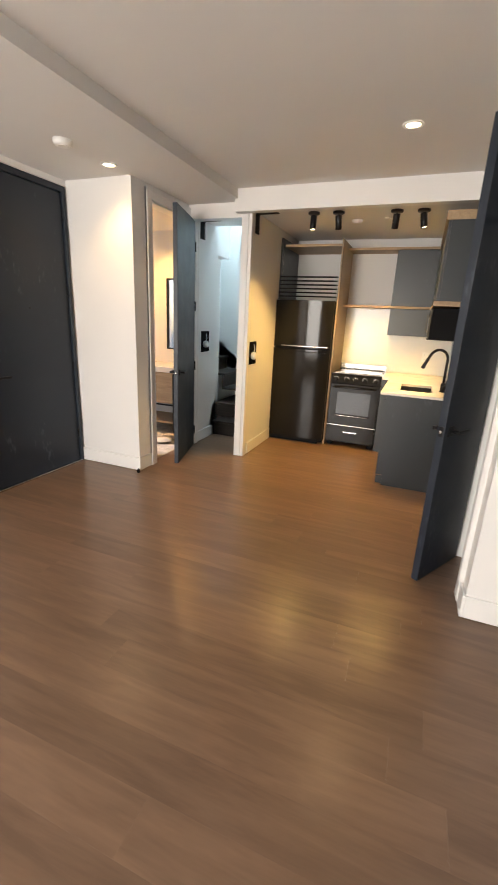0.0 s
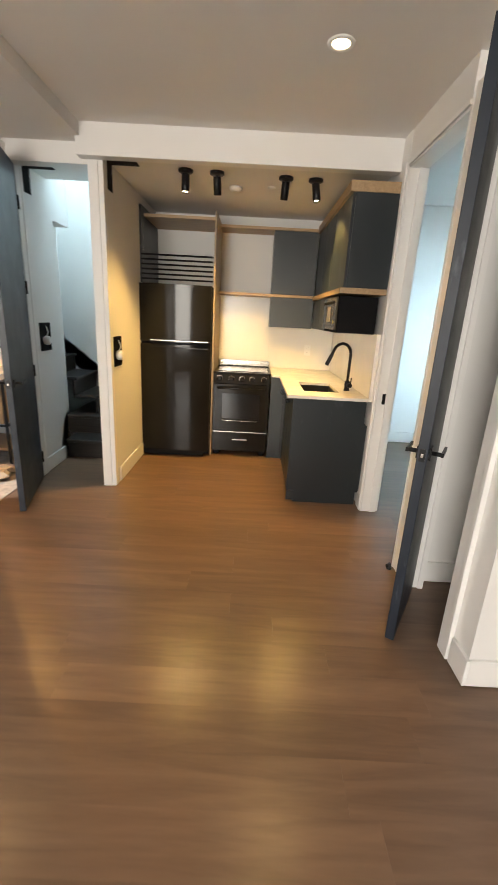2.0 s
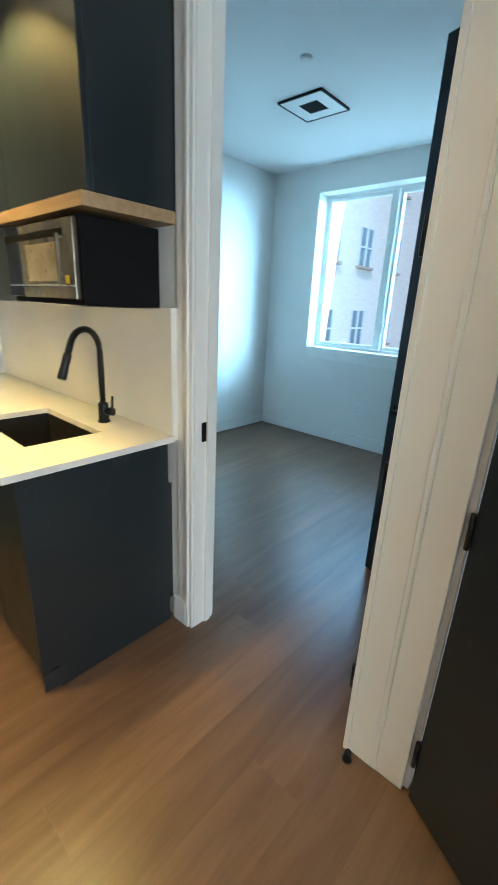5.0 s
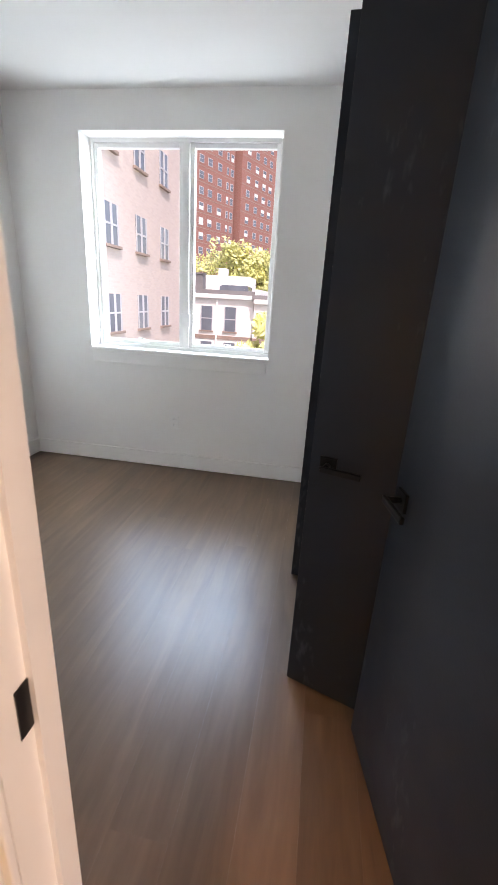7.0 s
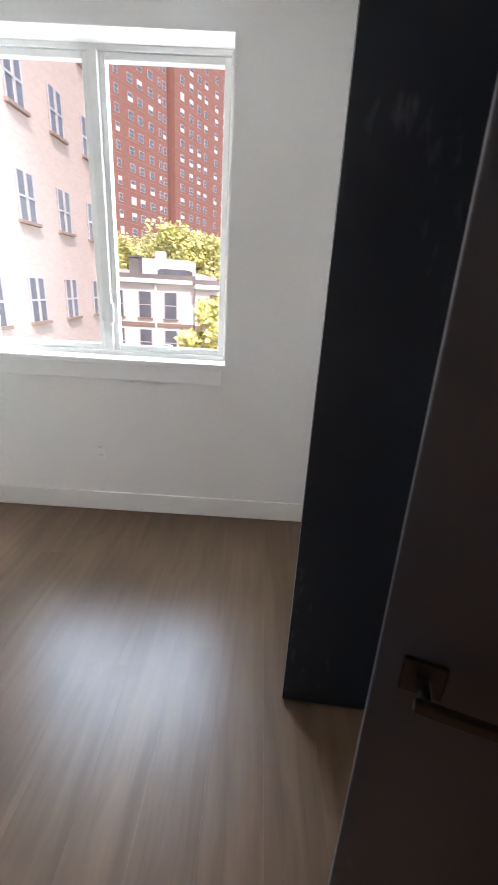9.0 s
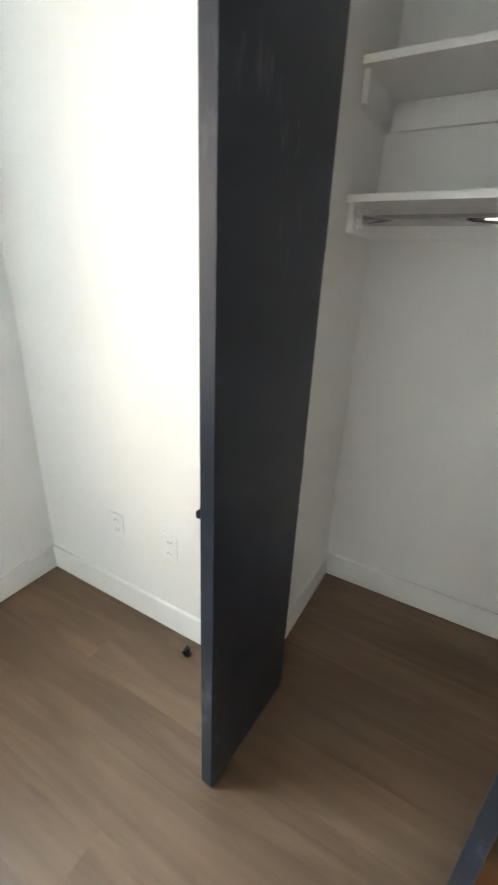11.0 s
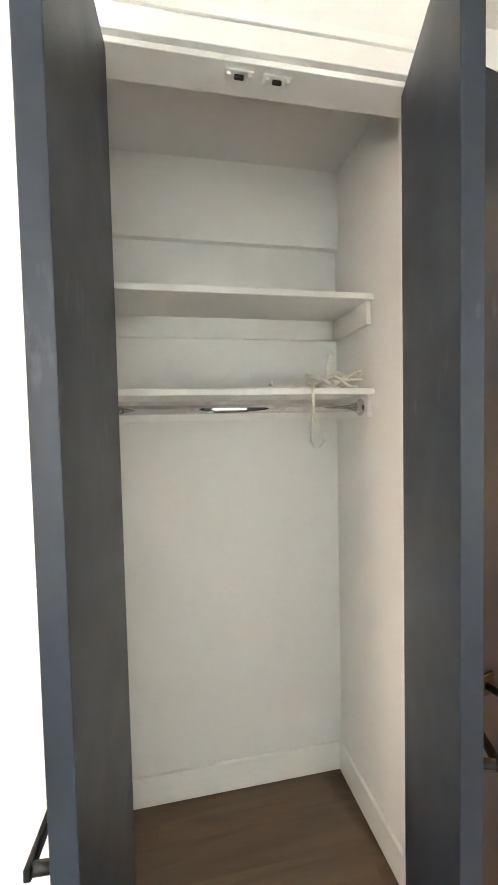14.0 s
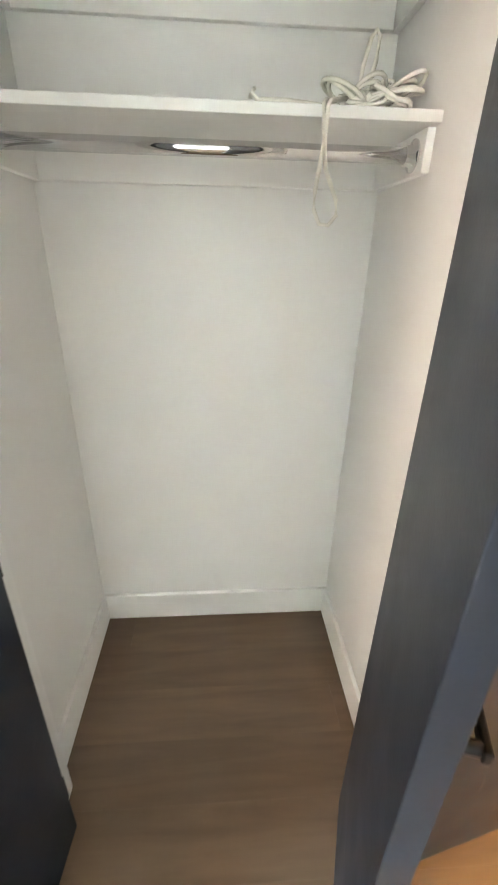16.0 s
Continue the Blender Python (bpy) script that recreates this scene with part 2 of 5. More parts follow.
def tube(bm, pts, r, seg=10, closed_ends=True):
    """A round bar along a list of points; r may be a list."""
    pts = [Vector(p) for p in pts]
    rings = []
    up = Vector((0, 0, 1))
    for i, p in enumerate(pts):
        d = (pts[min(i + 1, len(pts) - 1)] - pts[max(i - 1, 0)]).normalized()
        side = d.cross(up)
        if side.length < 0.05:
            side = d.cross(Vector((0, 1, 0)))
        side.normalize()
        over = side.cross(d).normalized()
        rad = r[i] if isinstance(r, (list, tuple)) else r
        rings.append([bm.verts.new(p + rad * (math.cos(a) * side + math.sin(a) * over)) for a in (2 * math.pi * k / seg for k in range(seg))])
    for a, b in zip(rings, rings[1:]):
        for k in range(seg):
            f = bm.faces.new((a[k], a[(k + 1) % seg], b[(k + 1) % seg], b[k]))
            f.smooth = True
    if closed_ends:
        bm.faces.new(rings[0][::-1])
        bm.faces.new(rings[-1])
    return bm


def lathe(bm, profile, centre=(0, 0, 0), axis="Z", seg=24):
    """A turned shape: profile is (radius, height) pairs."""
    rings = []
    for r, h in profile:
        ring = []
        for k in range(seg):
            a = 2 * math.pi * k / seg
            c, s = r * math.cos(a), r * math.sin(a)
            p = {"Z": (c, s, h), "Y": (c, h, s), "X": (h, c, s)}[axis]
            ring.append(bm.verts.new(Vector(p) + Vector(centre)))
        rings.append(ring)
    for a, b in zip(rings, rings[1:]):
        for k in range(seg):
            f = bm.faces.new((a[k], a[(k + 1) % seg], b[(k + 1) % seg], b[k]))
            f.smooth = True
    bm.faces.new(rings[0][::-1])
    bm.faces.new(rings[-1])
    return bm


def mesh_object(name, bm, material):
    bmesh.ops.recalc_face_normals(bm, faces=bm.faces)
    me = bpy.data.meshes.new(name)
    bm.to_mesh(me)
    bm.free()
    me.materials.append(material)
    return new(name, me)


def part(name, bm, material, parent, label=""):
    ob = mesh_object(name, bm, material)
    ob.parent = parent
    return tagged(ob, label=label)


def thing(name, label, category, m=None, group="", kind=""):
    ob = new(name)
    ob.empty_display_size = 0.1
    if m is not None:
        ob.matrix_basis = m
    return tagged(ob, label, category, group, kind)


def setting(name, bm, material, label="", category=""):
    return tagged(mesh_object(name, bm, material), label or name.replace("_", " "), category or name.split("_")[0], kind="structure")


# ---- structure: walls ----
T = 3.0
setting("wall_back", boxes((-3.2, -1.65, BACK - 0.2, BACK, -0.05, T), (0.15, RIGHT, BACK - 0.2, BACK, -0.05, T), (-1.65, 0.15, BACK - 0.2, BACK, -0.05, 0.45), (-1.65, 0.15, BACK - 0.2, BACK, 2.5, T)), WALL, "white painted wall with a wide window", "wall")
setting("wall_entry", boxes((EX - 0.2, EX, BACK, 2.32, -0.05, T), (EX - 0.2, EX, 2.32, BYW, 2.53, T), (EX - 0.2, EX - 0.12, 2.32, BYW, -0.05, 2.53)), WALL, "white painted wall round the entry door", "wall")
setting("wall_bathroom_front", boxes((EX - 0.2, HX, BYW, BYW + 0.12, -0.05, T)), WALL, "white painted plaster wall beside the entry", "wall")
setting("wall_bathroom_side", boxes((HX - 0.12, HX, BYW + 0.12, 3.60, -0.05, T), (HX - 0.12, HX, 4.38, 4.98, -0.05, T), (HX - 0.12, HX, 3.60, 4.38, DH, T)), WALL, "white painted wall with the bathroom doorway", "wall")
setting("wall_bathroom_back", boxes((-3.0, HX - 0.12, 5.1, 5.2, -0.05, T), (-3.1, -3.0, BYW + 0.12, 5.2, -0.05, T)), WALL, "pale bathroom wall under warm light", "wall")
setting("wall_stair", boxes((-3.3, KXL - 0.12, 5.95, 6.1, -0.05, 4.2), (-3.4, -3.3, 4.9, 6.1, -0.05, 4.2), (-3.3, HX - 0.12, 5.2, 5.3, -0.05, 4.2), (HX - 0.12, -0.66, 4.9, 5.0, T, 4.2), (HX - 0.12, HX, 4.98, 5.3, 2.2, 4.2)), WALL, "white stairwell wall in daylight from above", "wall")
setting("wall_kitchen_left", boxes((KXL - 0.10, KXL, PY, KY + 1.0, -0.05, 4.2)), WALL, "white painted pier and side wall of the kitchen", "wall")
setting("wall_kitchen_back", boxes((KXL, LX + 0.12, KY, KY + 0.15, -0.05, T)), WALL, "white painted back wall of the kitchen", "wall")
setting("wall_bedroom_door", boxes((KLX, BX, 4.015, KY, -0.05, T), (LX, BX, 3.01, 3.205, -0.05, T), (KLX + 0.004, BX, 3.205, 4.015, DH, T), (LX, BX, 2.55, 3.01, DH, T), (LX, BX, RY, 2.55, -0.05, T), (LX, BX, KY, BYL + 0.15, -0.05, T)), WALL, "white painted wall with the bedroom and closet doorways", "wall")
setting("wall_closet_end", boxes((BX, RIGHT, RY, RY + 0.1, -0.05, T)), WALL, "white painted wall of the closet block", "wall")
setting("wall_closet_sides", boxes((CX0 - 0.1, CX0, RY + 0.1, BYR, -0.05, T), (CX1, CX1 + 0.1, RY + 0.1, BYR - 0.1, -0.05, T), (CX0, CX1, RY + 0.1, CY0, -0.05, T), (CX0, CX1, CY0, CY0 + 0.035, 2.362, T), (BX, CX0 - 0.1, 3.08, 3.17, -0.05, T)), WALL, "white painted inside walls of the closets", "wall")
setting("wall_bedroom_right", boxes((CX1, WX, BYR - 0.1, BYR, -0.05, T), (CX0, CX1, BYR - 0.1, BYR, 2.495, T), (CX0, 2.405, BYR - 0.1, BYR, -0.05, 2.495), (3.275, CX1, BYR - 0.1, BYR, -0.05, 2.495)), WALL, "white painted bedroom wall with the closet opening", "wall")
WY0, WY1, WZ0, WZ1 = 4.056, 5.556, 1.004, 2.535
setting("wall_window", boxes((WX, WX + 0.24, BYR - 1.0, WY0, -0.05, T), (WX, WX + 0.24, WY1, BYL + 0.15, -0.05, T), (WX, WX + 0.24, WY0, WY1, -0.05, WZ0), (WX, WX + 0.24, WY0, WY1, WZ1, T)), WALL, "white painted bedroom wall round the window", "wall")
setting("wall_bedroom_left", boxes((BX, WX, BYL, BYL + 0.15, -0.05, T)), WALL, "plain white painted bedroom wall", "wall")
setting("wall_living_right", boxes((RIGHT, RIGHT + 0.15, BACK, RY - 0.15, -0.05, T)), WALL, "plain white painted living room wall", "wall")

# ---- structure: ceilings and beams ----
setting("ceiling_living", boxes((SX, RIGHT, BACK, RY + 0.05, CEIL, CEIL + 0.12), (SX, LX + 0.06, RY + 0.05, BMY, CEIL, CEIL + 0.12)), CEILING, "flat white plaster ceiling", "ceiling")
setting("ceiling_bedroom", boxes((LX + 0.12, WX, RY + 0.1, BYL, BCEIL, BCEIL + 0.12)), CEILING, "flat white plaster ceiling of the bedroom", "ceiling")
setting("ceiling_entry", boxes((EX, SX, BACK, BYW, SOFF, CEIL + 0.1), (HX, SX, BYW, BMY, SOFF, CEIL + 0.1), (HX, KXL - 0.15, BMY, PY + 0.02, SOFF, CEIL + 0.1)), CEILING, "lowered white plaster ceiling over the entry", "ceiling")
setting("ceiling_closet", boxes((CX0, CX1, CY0 + 0.035, BYR - 0.1, 2.685, 2.78)), CEILING, "white plaster closet ceiling", "ceiling")
setting("ceiling_kitchen", boxes((KXL, LX, PY - 0.001, KY, KCEIL, CEIL + 0.1)), CEILING, "white plaster kitchen ceiling", "ceiling")
setting("ceiling_bathroom", boxes((-3.0, HX - 0.12, BYW + 0.12, 5.1, 2.52, 2.6)), CEILING, "white bathroom ceiling", "ceiling")
setting("beam", boxes((KXL - 0.15, LX, BMY, PY - 0.002, 2.469, CEIL + 0.1)), TRIM, "white painted beam over the kitchen opening", "beam")
setting("hall_header", boxes((HX, KXL - 0.10, PY + 0.02, PY + 0.13, 2.445, SOFF + 0.1), (HX, KXL - 0.10, PY + 0.13, 4.9, 2.5, SOFF + 0.1)), TRIM, "white painted header over the stair hall", "beam")


# ---- structure: trim ----
BASE_H, BASE_T = 0.135, 0.016


def baseboard(x0, y0, x1, y1, side):
    """A skirting board along a wall from one point to the other; side: to which side of the wall it lies (x or y offset sign)."""
    bm = bmesh.new()
    if abs(y1 - y0) < 1e-6:
        ya, yb = sorted((y0, y0 + side * BASE_T))
        box(bm, x0, x1, ya, yb, 0.006, BASE_H, bevel=0.003)
    else:
        xa, xb = sorted((x0, x0 + side * BASE_T))
        box(bm, xa, xb, y0, y1, 0.006, BASE_H, bevel=0.003)
    return setting("baseboard", bm, TRIM, "tall white painted baseboard along the wall", "baseboard")


baseboard(EX, BYW, HX - 0.0, BYW, -1)
baseboard(EX, BACK, EX, 2.325, 1)
baseboard(HX, BYW - BASE_T, HX, 3.512, 1)
baseboard(HX, 4.47, HX, 4.86, 1)
baseboard(KXL, PY + 0.10, KXL, 5.12, 1)
baseboard(LX, RY - BASE_T, LX, 2.455, -1)
baseboard(LX, RY, RIGHT, RY, -1)
baseboard(BX, 4.11, BX, BYL, 1)
baseboard(BX, BYL, WX, BYL, -1)
baseboard(WX, BYR, WX, BYL - BASE_T, -1)
baseboard(3.375, BYR, WX - BASE_T, BYR, 1)
baseboard(CX0, CY0, CX1, CY0, 1)
baseboard(CX0, CY0 + BASE_T, CX0, 3.13, 1)
baseboard(CX1, CY0 + BASE_T, CX1, 3.13, -1)
baseboard(BX, 3.08, CX0 - 0.1, 3.08, -1)


def casing(name, bm, label):
    return setting(name, bm, TRIM, label, "door trim")


def casing_x(x, side, y0, y1, head, w=0.085, t=0.022, skip=(), band=True):
    """Casing round an opening in a wall whose face is at x."""
    xa, xb = sorted((x, x + side * t))
    xc, xd = sorted((x, x + side * (t + 0.004)))
    bm = bmesh.new()
    for lo, hi, edge in ((y0 - w, y0, "low"), (y1, y1 + w, "high")):
        if edge in skip:
            continue
        box(bm, xa, xb, lo, hi, 0.002, head + w, bevel=0.003)
        if not band:
            continue
        outer = (lo, lo + 0.022) if edge == "low" else (hi - 0.022, hi)
        box(bm, xc, xd, *outer, 0.002, head + w + 0.002, bevel=0.003)
    box(bm, xa, xb, y0, y1, head, head + w, bevel=0.003)
    box(bm, xc, xd, y0 - w, y1 + w, head + w - 0.022, head + w + 0.004, bevel=0.003)
    return casing("trim", bm, "white painted casing round a doorway")


def jamb_x(x0, x1, y0, y1, head, stop):
    """Lining of an opening through a wall between x0 and x1, with its door stop."""
    bm = boxes((x0, x1, y0 - 0.0, y0 + 0.016, 0.002, head), (x0, x1, y1 - 0.016, y1, 0.002, head), (x0, x1, y0 + 0.016, y1 - 0.016, head - 0.016, head))
    box(bm, stop, stop + 0.03, y0 + 0.016, y0 + 0.026, 0.002, head - 0.016)
    box(bm, stop, stop + 0.03, y1 - 0.026, y1 - 0.016, 0.002, head - 0.016)
    return casing("trim", bm, "white painted lining of a doorway")


# bedroom doorway and the living room closet share the panel between them
jamb_x(LX - 0.030, BX + 0.004, 3.205, 4.015, DH, LX + 0.03)
casing("trim", boxes((KLX - 0.006, LX, 4.015, 4.088, 0.002, DH + 0.022), (KLX - 0.0055, LX - 0.0305, 3.9995, 4.0149, 0.002, DH - 0.017), (KLX - 0.014, KLX - 0.006, 4.017, 4.033, 0.002, DH + 0.02), (KLX - 0.005, LX, 3.206, 4.0145, DH, DH + 0.022), bevel=0.003), "white painted casing beside the kitchen")
casing("trim", B(KLX - 0.014, KLX - 0.002, 4.034, 4.118, 0.002, 0.125, bevel=0.003), "short white baseboard block beside the base cabinet")
casing_x(BX, 1, 3.205, 4.015, DH, skip=("low",))
jamb_x(LX - 0.003, BX + 0.003, 2.55, 3.02, DH, LX + 0.05)
casing("trim", boxes((LX - 0.022, LX, 3.02, 3.107, 0.002, DH + 0.085), (LX - 0.024, LX, 3.1075, 3.205, 0.002, DH + 0.085), (LX - 0.0262, LX - 0.0241, 3.110, 3.122, 0.16, DH + 0.085), bevel=0.003), "white painted casing panel between two doorways")
casing("trim", boxes((LX - 0.022, LX, 2.465, 2.55, 0.002, DH + 0.085), (LX - 0.022, LX, 2.55, 3.02, DH, DH + 0.085), (LX - 0.030, LX - 0.022, 2.455, 2.48, 0.14, DH + 0.085), bevel=0.003), "white painted casing of the living room closet")
# bathroom doorway
casing_x(HX, 1, 3.60, 4.38, DH)
jamb_x(HX - 0.123, HX + 0.003, 3.60, 4.38, DH, HX - 0.06)
# pier edges and hall
casing("trim", boxes((KXL - 0.102, KXL - 0.03, PY - 0.018, PY, 0.002, 2.467), (KXL - 0.03, KXL + 0.006, PY - 0.010, PY + 0.05, 0.002, 2.467), bevel=0.003), "white painted corner boards of the kitchen pier")
# closet head with profile
casing("trim", boxes((2.33, 3.35, BYR, BYR + 0.022, 2.495, 2.575), (2.33, 3.35, BYR + 0.022, BYR + 0.032, 2.552, 2.578), (2.405, 3.275, BYR - 0.10, BYR + 0.004, 2.480, 2.495), bevel=0.002), "white painted head casing over the closet opening")
casing("trim", boxes((3.275, 3.355, BYR, BYR + 0.022, 0.002, 2.495), (3.266, 3.275, BYR - 0.1, BYR + 0.004, 0.002, 2.48), bevel=0.003), "white painted side casing of the closet")
casing("trim", boxes((2.33, 2.405, BYR, BYR + 0.022, 0.002, 2.495), (2.405, 2.434, BYR - 0.1, BYR + 0.004, 0.002, 2.48), bevel=0.003), "white painted side casing of the closet")
for cx in (2.815, 2.912):
    c = thing("roller_catch", "small steel roller catch under the closet head", "door catch", pose(cx, BYR - 0.03, 2.48), group="closet catches")
    part("plate", boxes((-0.035, 0.035, -0.014, 0.014, -0.004, 0.0), (-0.032, -0.022, -0.010, 0.010, -0.012, -0.004), (0.022, 0.032, -0.010, 0.010, -0.012, -0.004)), WHITEPLASTIC, c)
    part("roller", lathe(bmesh.new(), [(0.004, -0.012), (0.006, -0.010), (0.006, 0.010), (0.004, 0.012)], (0, 0, -0.008), "X", 10), BLACK, c, "black roller")


# ---- doors ----
def lever(parent, x, z, face, side, point):
    """A square rose with a flat lever. face: the leaf's face, side: outward sign of y, point: sign of x to which the lever points."""
    ya, yb = sorted((face, face + side * 0.009))
    rose = part("handle", B(x - 0.028, x + 0.028, ya, yb, z - 0.028, z + 0.028, bevel=0.002), BLACK, parent, "black lever handle on a square rose")
    bm = bmesh.new()
    y0, y1 = face + side * 0.009, face + side * 0.055
    tube(bm, [(x, y0, z), (x, y1, z)], 0.010, 12)
    ya, yb = sorted((face + side * 0.045, face + side * 0.057))
    xa, xb = sorted((x - point * 0.012, x + point * 0.118))
    box(bm, xa, xb, ya, yb, z - 0.010, z + 0.010, bevel=0.003)
    part("lever", bm, BLACK, rose)


def door(name, label, hinge, angle, w, h, t, side, lever_z=0.95, levers=(1, -1), hinge_z=(0.19, 0.95, 1.6, 2.2), latch=True):
    """A flush leaf along local x from its hinge; side: to which side of the hinge line the leaf's thickness lies."""
    root = thing(name, label, "door", pose(hinge[0], hinge[1], 0, 0, 0, angle), kind="structure")
    ya, yb = sorted((0, side * t))
    leaf = part("leaf", B(0.003, w, ya, yb, 0.010, h, bevel=0.002), DOOR, root)
    for hz in hinge_z:
        bm = boxes((-0.004, 0.003, ya + 0.003, yb - 0.003, hz - 0.045, hz + 0.045))
        yk = -side * 0.006
        tube(bm, [(0.0, yk, hz - 0.048), (0.0, yk, hz + 0.048)], 0.0065, 10)
        part("hinge", bm, BLACK, root, "black butt hinge")
    for s in levers:
        face = yb if s > 0 else ya
        lever(root, w - 0.062, lever_z, face, s, -1)
    if latch:
        lt = part("latch_plate", B(w, w + 0.0016, (ya + yb) / 2 - 0.012, (ya + yb) / 2 + 0.012, lever_z - 0.028, lever_z + 0.028), BLACK, root, "black latch plate")
        part("bolt", B(w + 0.0016, w + 0.010, (ya + yb) / 2 - 0.006, (ya + yb) / 2 + 0.006, lever_z - 0.009, lever_z + 0.009, bevel=0.002), STEEL, lt, "bright latch bolt")
    return root


door("door_1", "open dark slate painted flush door in the bedroom doorway", (BX + 0.004, 3.266), 11.8, 0.745, 2.44, 0.042, -1)
door("door_2", "half open dark slate painted narrow closet door in the living room", (LX - 0.024, 2.998), 240, 0.486, 2.44, 0.042, 1, hinge_z=(0.185, 0.93, 2.2))
door("door_3", "open dark slate painted narrow closet door in the bedroom", (2.440, BYR - 0.004), 70.8, 0.427, 2.47, 0.040, -1, levers=(1,), latch=False)
door("door_4", "open dark slate painted narrow closet door near the outlets", (3.263, BYR - 0.006), 85.9, 0.435, 2.47, 0.040, 1, levers=(-1,), latch=False)
door("door_5", "ajar dark slate painted flush bathroom door", (HX + 0.026, 4.365), 286.5, 0.72, 2.45, 0.042, -1)
# entry door: wide flush leaf closed in its dark frame
ed = door("door_6", "closed dark slate painted flush entry door with black hardware", (EX - 0.012, 3.277), 270, 0.90, 2.475, 0.045, -1, lever_z=0.95, levers=(1,), hinge_z=(0.30, 0.98, 1.65, 2.30), latch=False)
part("escutcheon", B(0.81, 0.865, 0.0, 0.008, 0.86, 1.09, bevel=0.003), BLACK, ed, "tall black lock plate")
part("viewer", lathe(bmesh.new(), [(0.009, 0.0), (0.009, 0.003), (0.005, 0.004)], (0.43, 0, 1.50), "Y", 14), BLACK, ed, "small black door viewer")
part("threshold", B(-0.01, 0.94, -0.05, 0.03, 0.001, 0.018, bevel=0.004), STEEL, ed, "bright metal threshold")
casing("trim", boxes((EX - 0.1, EX + 0.008, 3.279, 3.314, 0.002, 2.525), (EX - 0.1, EX + 0.008, 2.337, 2.375, 0.002, 2.525), (EX - 0.1, EX + 0.008, 2.375, 3.279, 2.478, 2.525), bevel=0.002), "dark frame of the entry door").data.materials[0] = DOOR
setting("strike_plate", boxes((LX + 0.006, LX + 0.062, 3.9965, 3.9988, 0.890, 0.970), bevel=0.0005), BLACK, "black strike plate on the doorway lining", "strike plate")


def door_stop(x, y, m):
    d = thing("door_stop", "small round black floor door stop with a rubber bumper", "door stop", m @ pose(0, 0, 0), group="door stops")
    part("post", lathe(bmesh.new(), [(0.017, 0.0), (0.017, 0.006), (0.012, 0.010), (0.012, 0.034), (0.009, 0.038)], seg=16), BLACK, d)
    part("bumper", lathe(bmesh.new(), [(0.008, 0.010), (0.011, 0.012), (0.011, 0.020), (0.008, 0.022)], (0, 0, 0.022), "X", 14), BLACKPLASTIC, d, "grey rubber bumper")
    return d


door_stop(0, 0, pose(1.545, 3.19, 0, 0, 0, 200))
door_stop(0, 0, pose(HX + 0.02, BYW - 0.05, 0, 0, 0, 270))
door_stop(0, 0, pose(3.622, BYR + 0.075, 0, 0, 0, 90))

# ---- bedroom window ----
win = thing("window_1", "white framed two-pane casement window", "window", kind="structure")
FX = WX + 0.145
YM = 4.785
part("window_frame", boxes((FX, FX + 0.09, WY0, WY0 + 0.032, WZ0, WZ1), (FX, FX + 0.09, WY1 - 0.032, WY1, WZ0, WZ1), (FX, FX + 0.09, WY0 + 0.032, WY1 - 0.032, WZ0, WZ0 + 0.032), (FX, FX + 0.09, WY0 + 0.032, WY1 - 0.032, WZ1 - 0.032, WZ1), (FX - 0.012, FX + 0.08, YM - 0.026, YM + 0.026, WZ0 + 0.032, WZ1 - 0.032), bevel=0.004), WHITEPLASTIC, win, "white vinyl frame")
for y0, y1 in ((WY0 + 0.032, YM - 0.026), (YM + 0.026, WY1 - 0.032)):
    z0, z1 = WZ0 + 0.032, WZ1 - 0.032
    sash = part("sash", boxes((FX + 0.012, FX + 0.06, y0, y0 + 0.034, z0, z1), (FX + 0.012, FX + 0.06, y1 - 0.034, y1, z0, z1), (FX + 0.012, FX + 0.06, y0 + 0.034, y1 - 0.034, z0, z0 + 0.034), (FX + 0.012, FX + 0.06, y0 + 0.034, y1 - 0.034, z1 - 0.034, z1), bevel=0.004), WHITEPLASTIC, win, "white casement sash")
    pane = part("pane", B(FX + 0.03, FX + 0.036, y0 + 0.03, y1 - 0.03, z0 + 0.03, z1 - 0.04), GLASS, sash, "clear glass pane")
    pane.visible_shadow = False
    bm = boxes((FX - 0.012, FX + 0.012, (y0 + y1) / 2 - 0.06, (y0 + y1) / 2 + 0.06, WZ0 + 0.05, WZ0 + 0.068), bevel=0.004)
    tube(bm, [(FX - 0.006, (y0 + y1) / 2 + 0.03, WZ0 + 0.068), (FX - 0.02, (y0 + y1) / 2 + 0.02, WZ0 + 0.085), (FX - 0.03, (y0 + y1) / 2 - 0.03, WZ0 + 0.082)], 0.006, 8)
    part("crank", bm, WHITEPLASTIC, win, "small white window crank")
    part("lock", B(FX - 0.012, FX, (y0 if y0 > YM else y1) - 0.012, (y0 if y0 > YM else y1) + 0.012, 1.20, 1.31, bevel=0.004), WHITEPLASTIC, win, "white sash lock")
part("window_sill", B(WX - 0.022, FX, WY0, WY1, WZ0 - 0.024, WZ0 + 0.005, bevel=0.002), TRIM, win, "white painted sill board")
part("apron", B(WX - 0.018, WX, WY0 + 0.02, WY1 - 0.02, WZ0 - 0.115, WZ0 - 0.025, bevel=0.003), TRIM, win, "white painted apron board")
part("reveal", boxes((WX - 0.003, FX, WY0 - 0.0, WY0 + 0.006, WZ0, WZ1), (WX - 0.003, FX, WY1 - 0.006, WY1, WZ0, WZ1), (WX - 0.003, FX, WY0 + 0.006, WY1 - 0.006, WZ1 - 0.006, WZ1)), TRIM, win, "white window reveal")

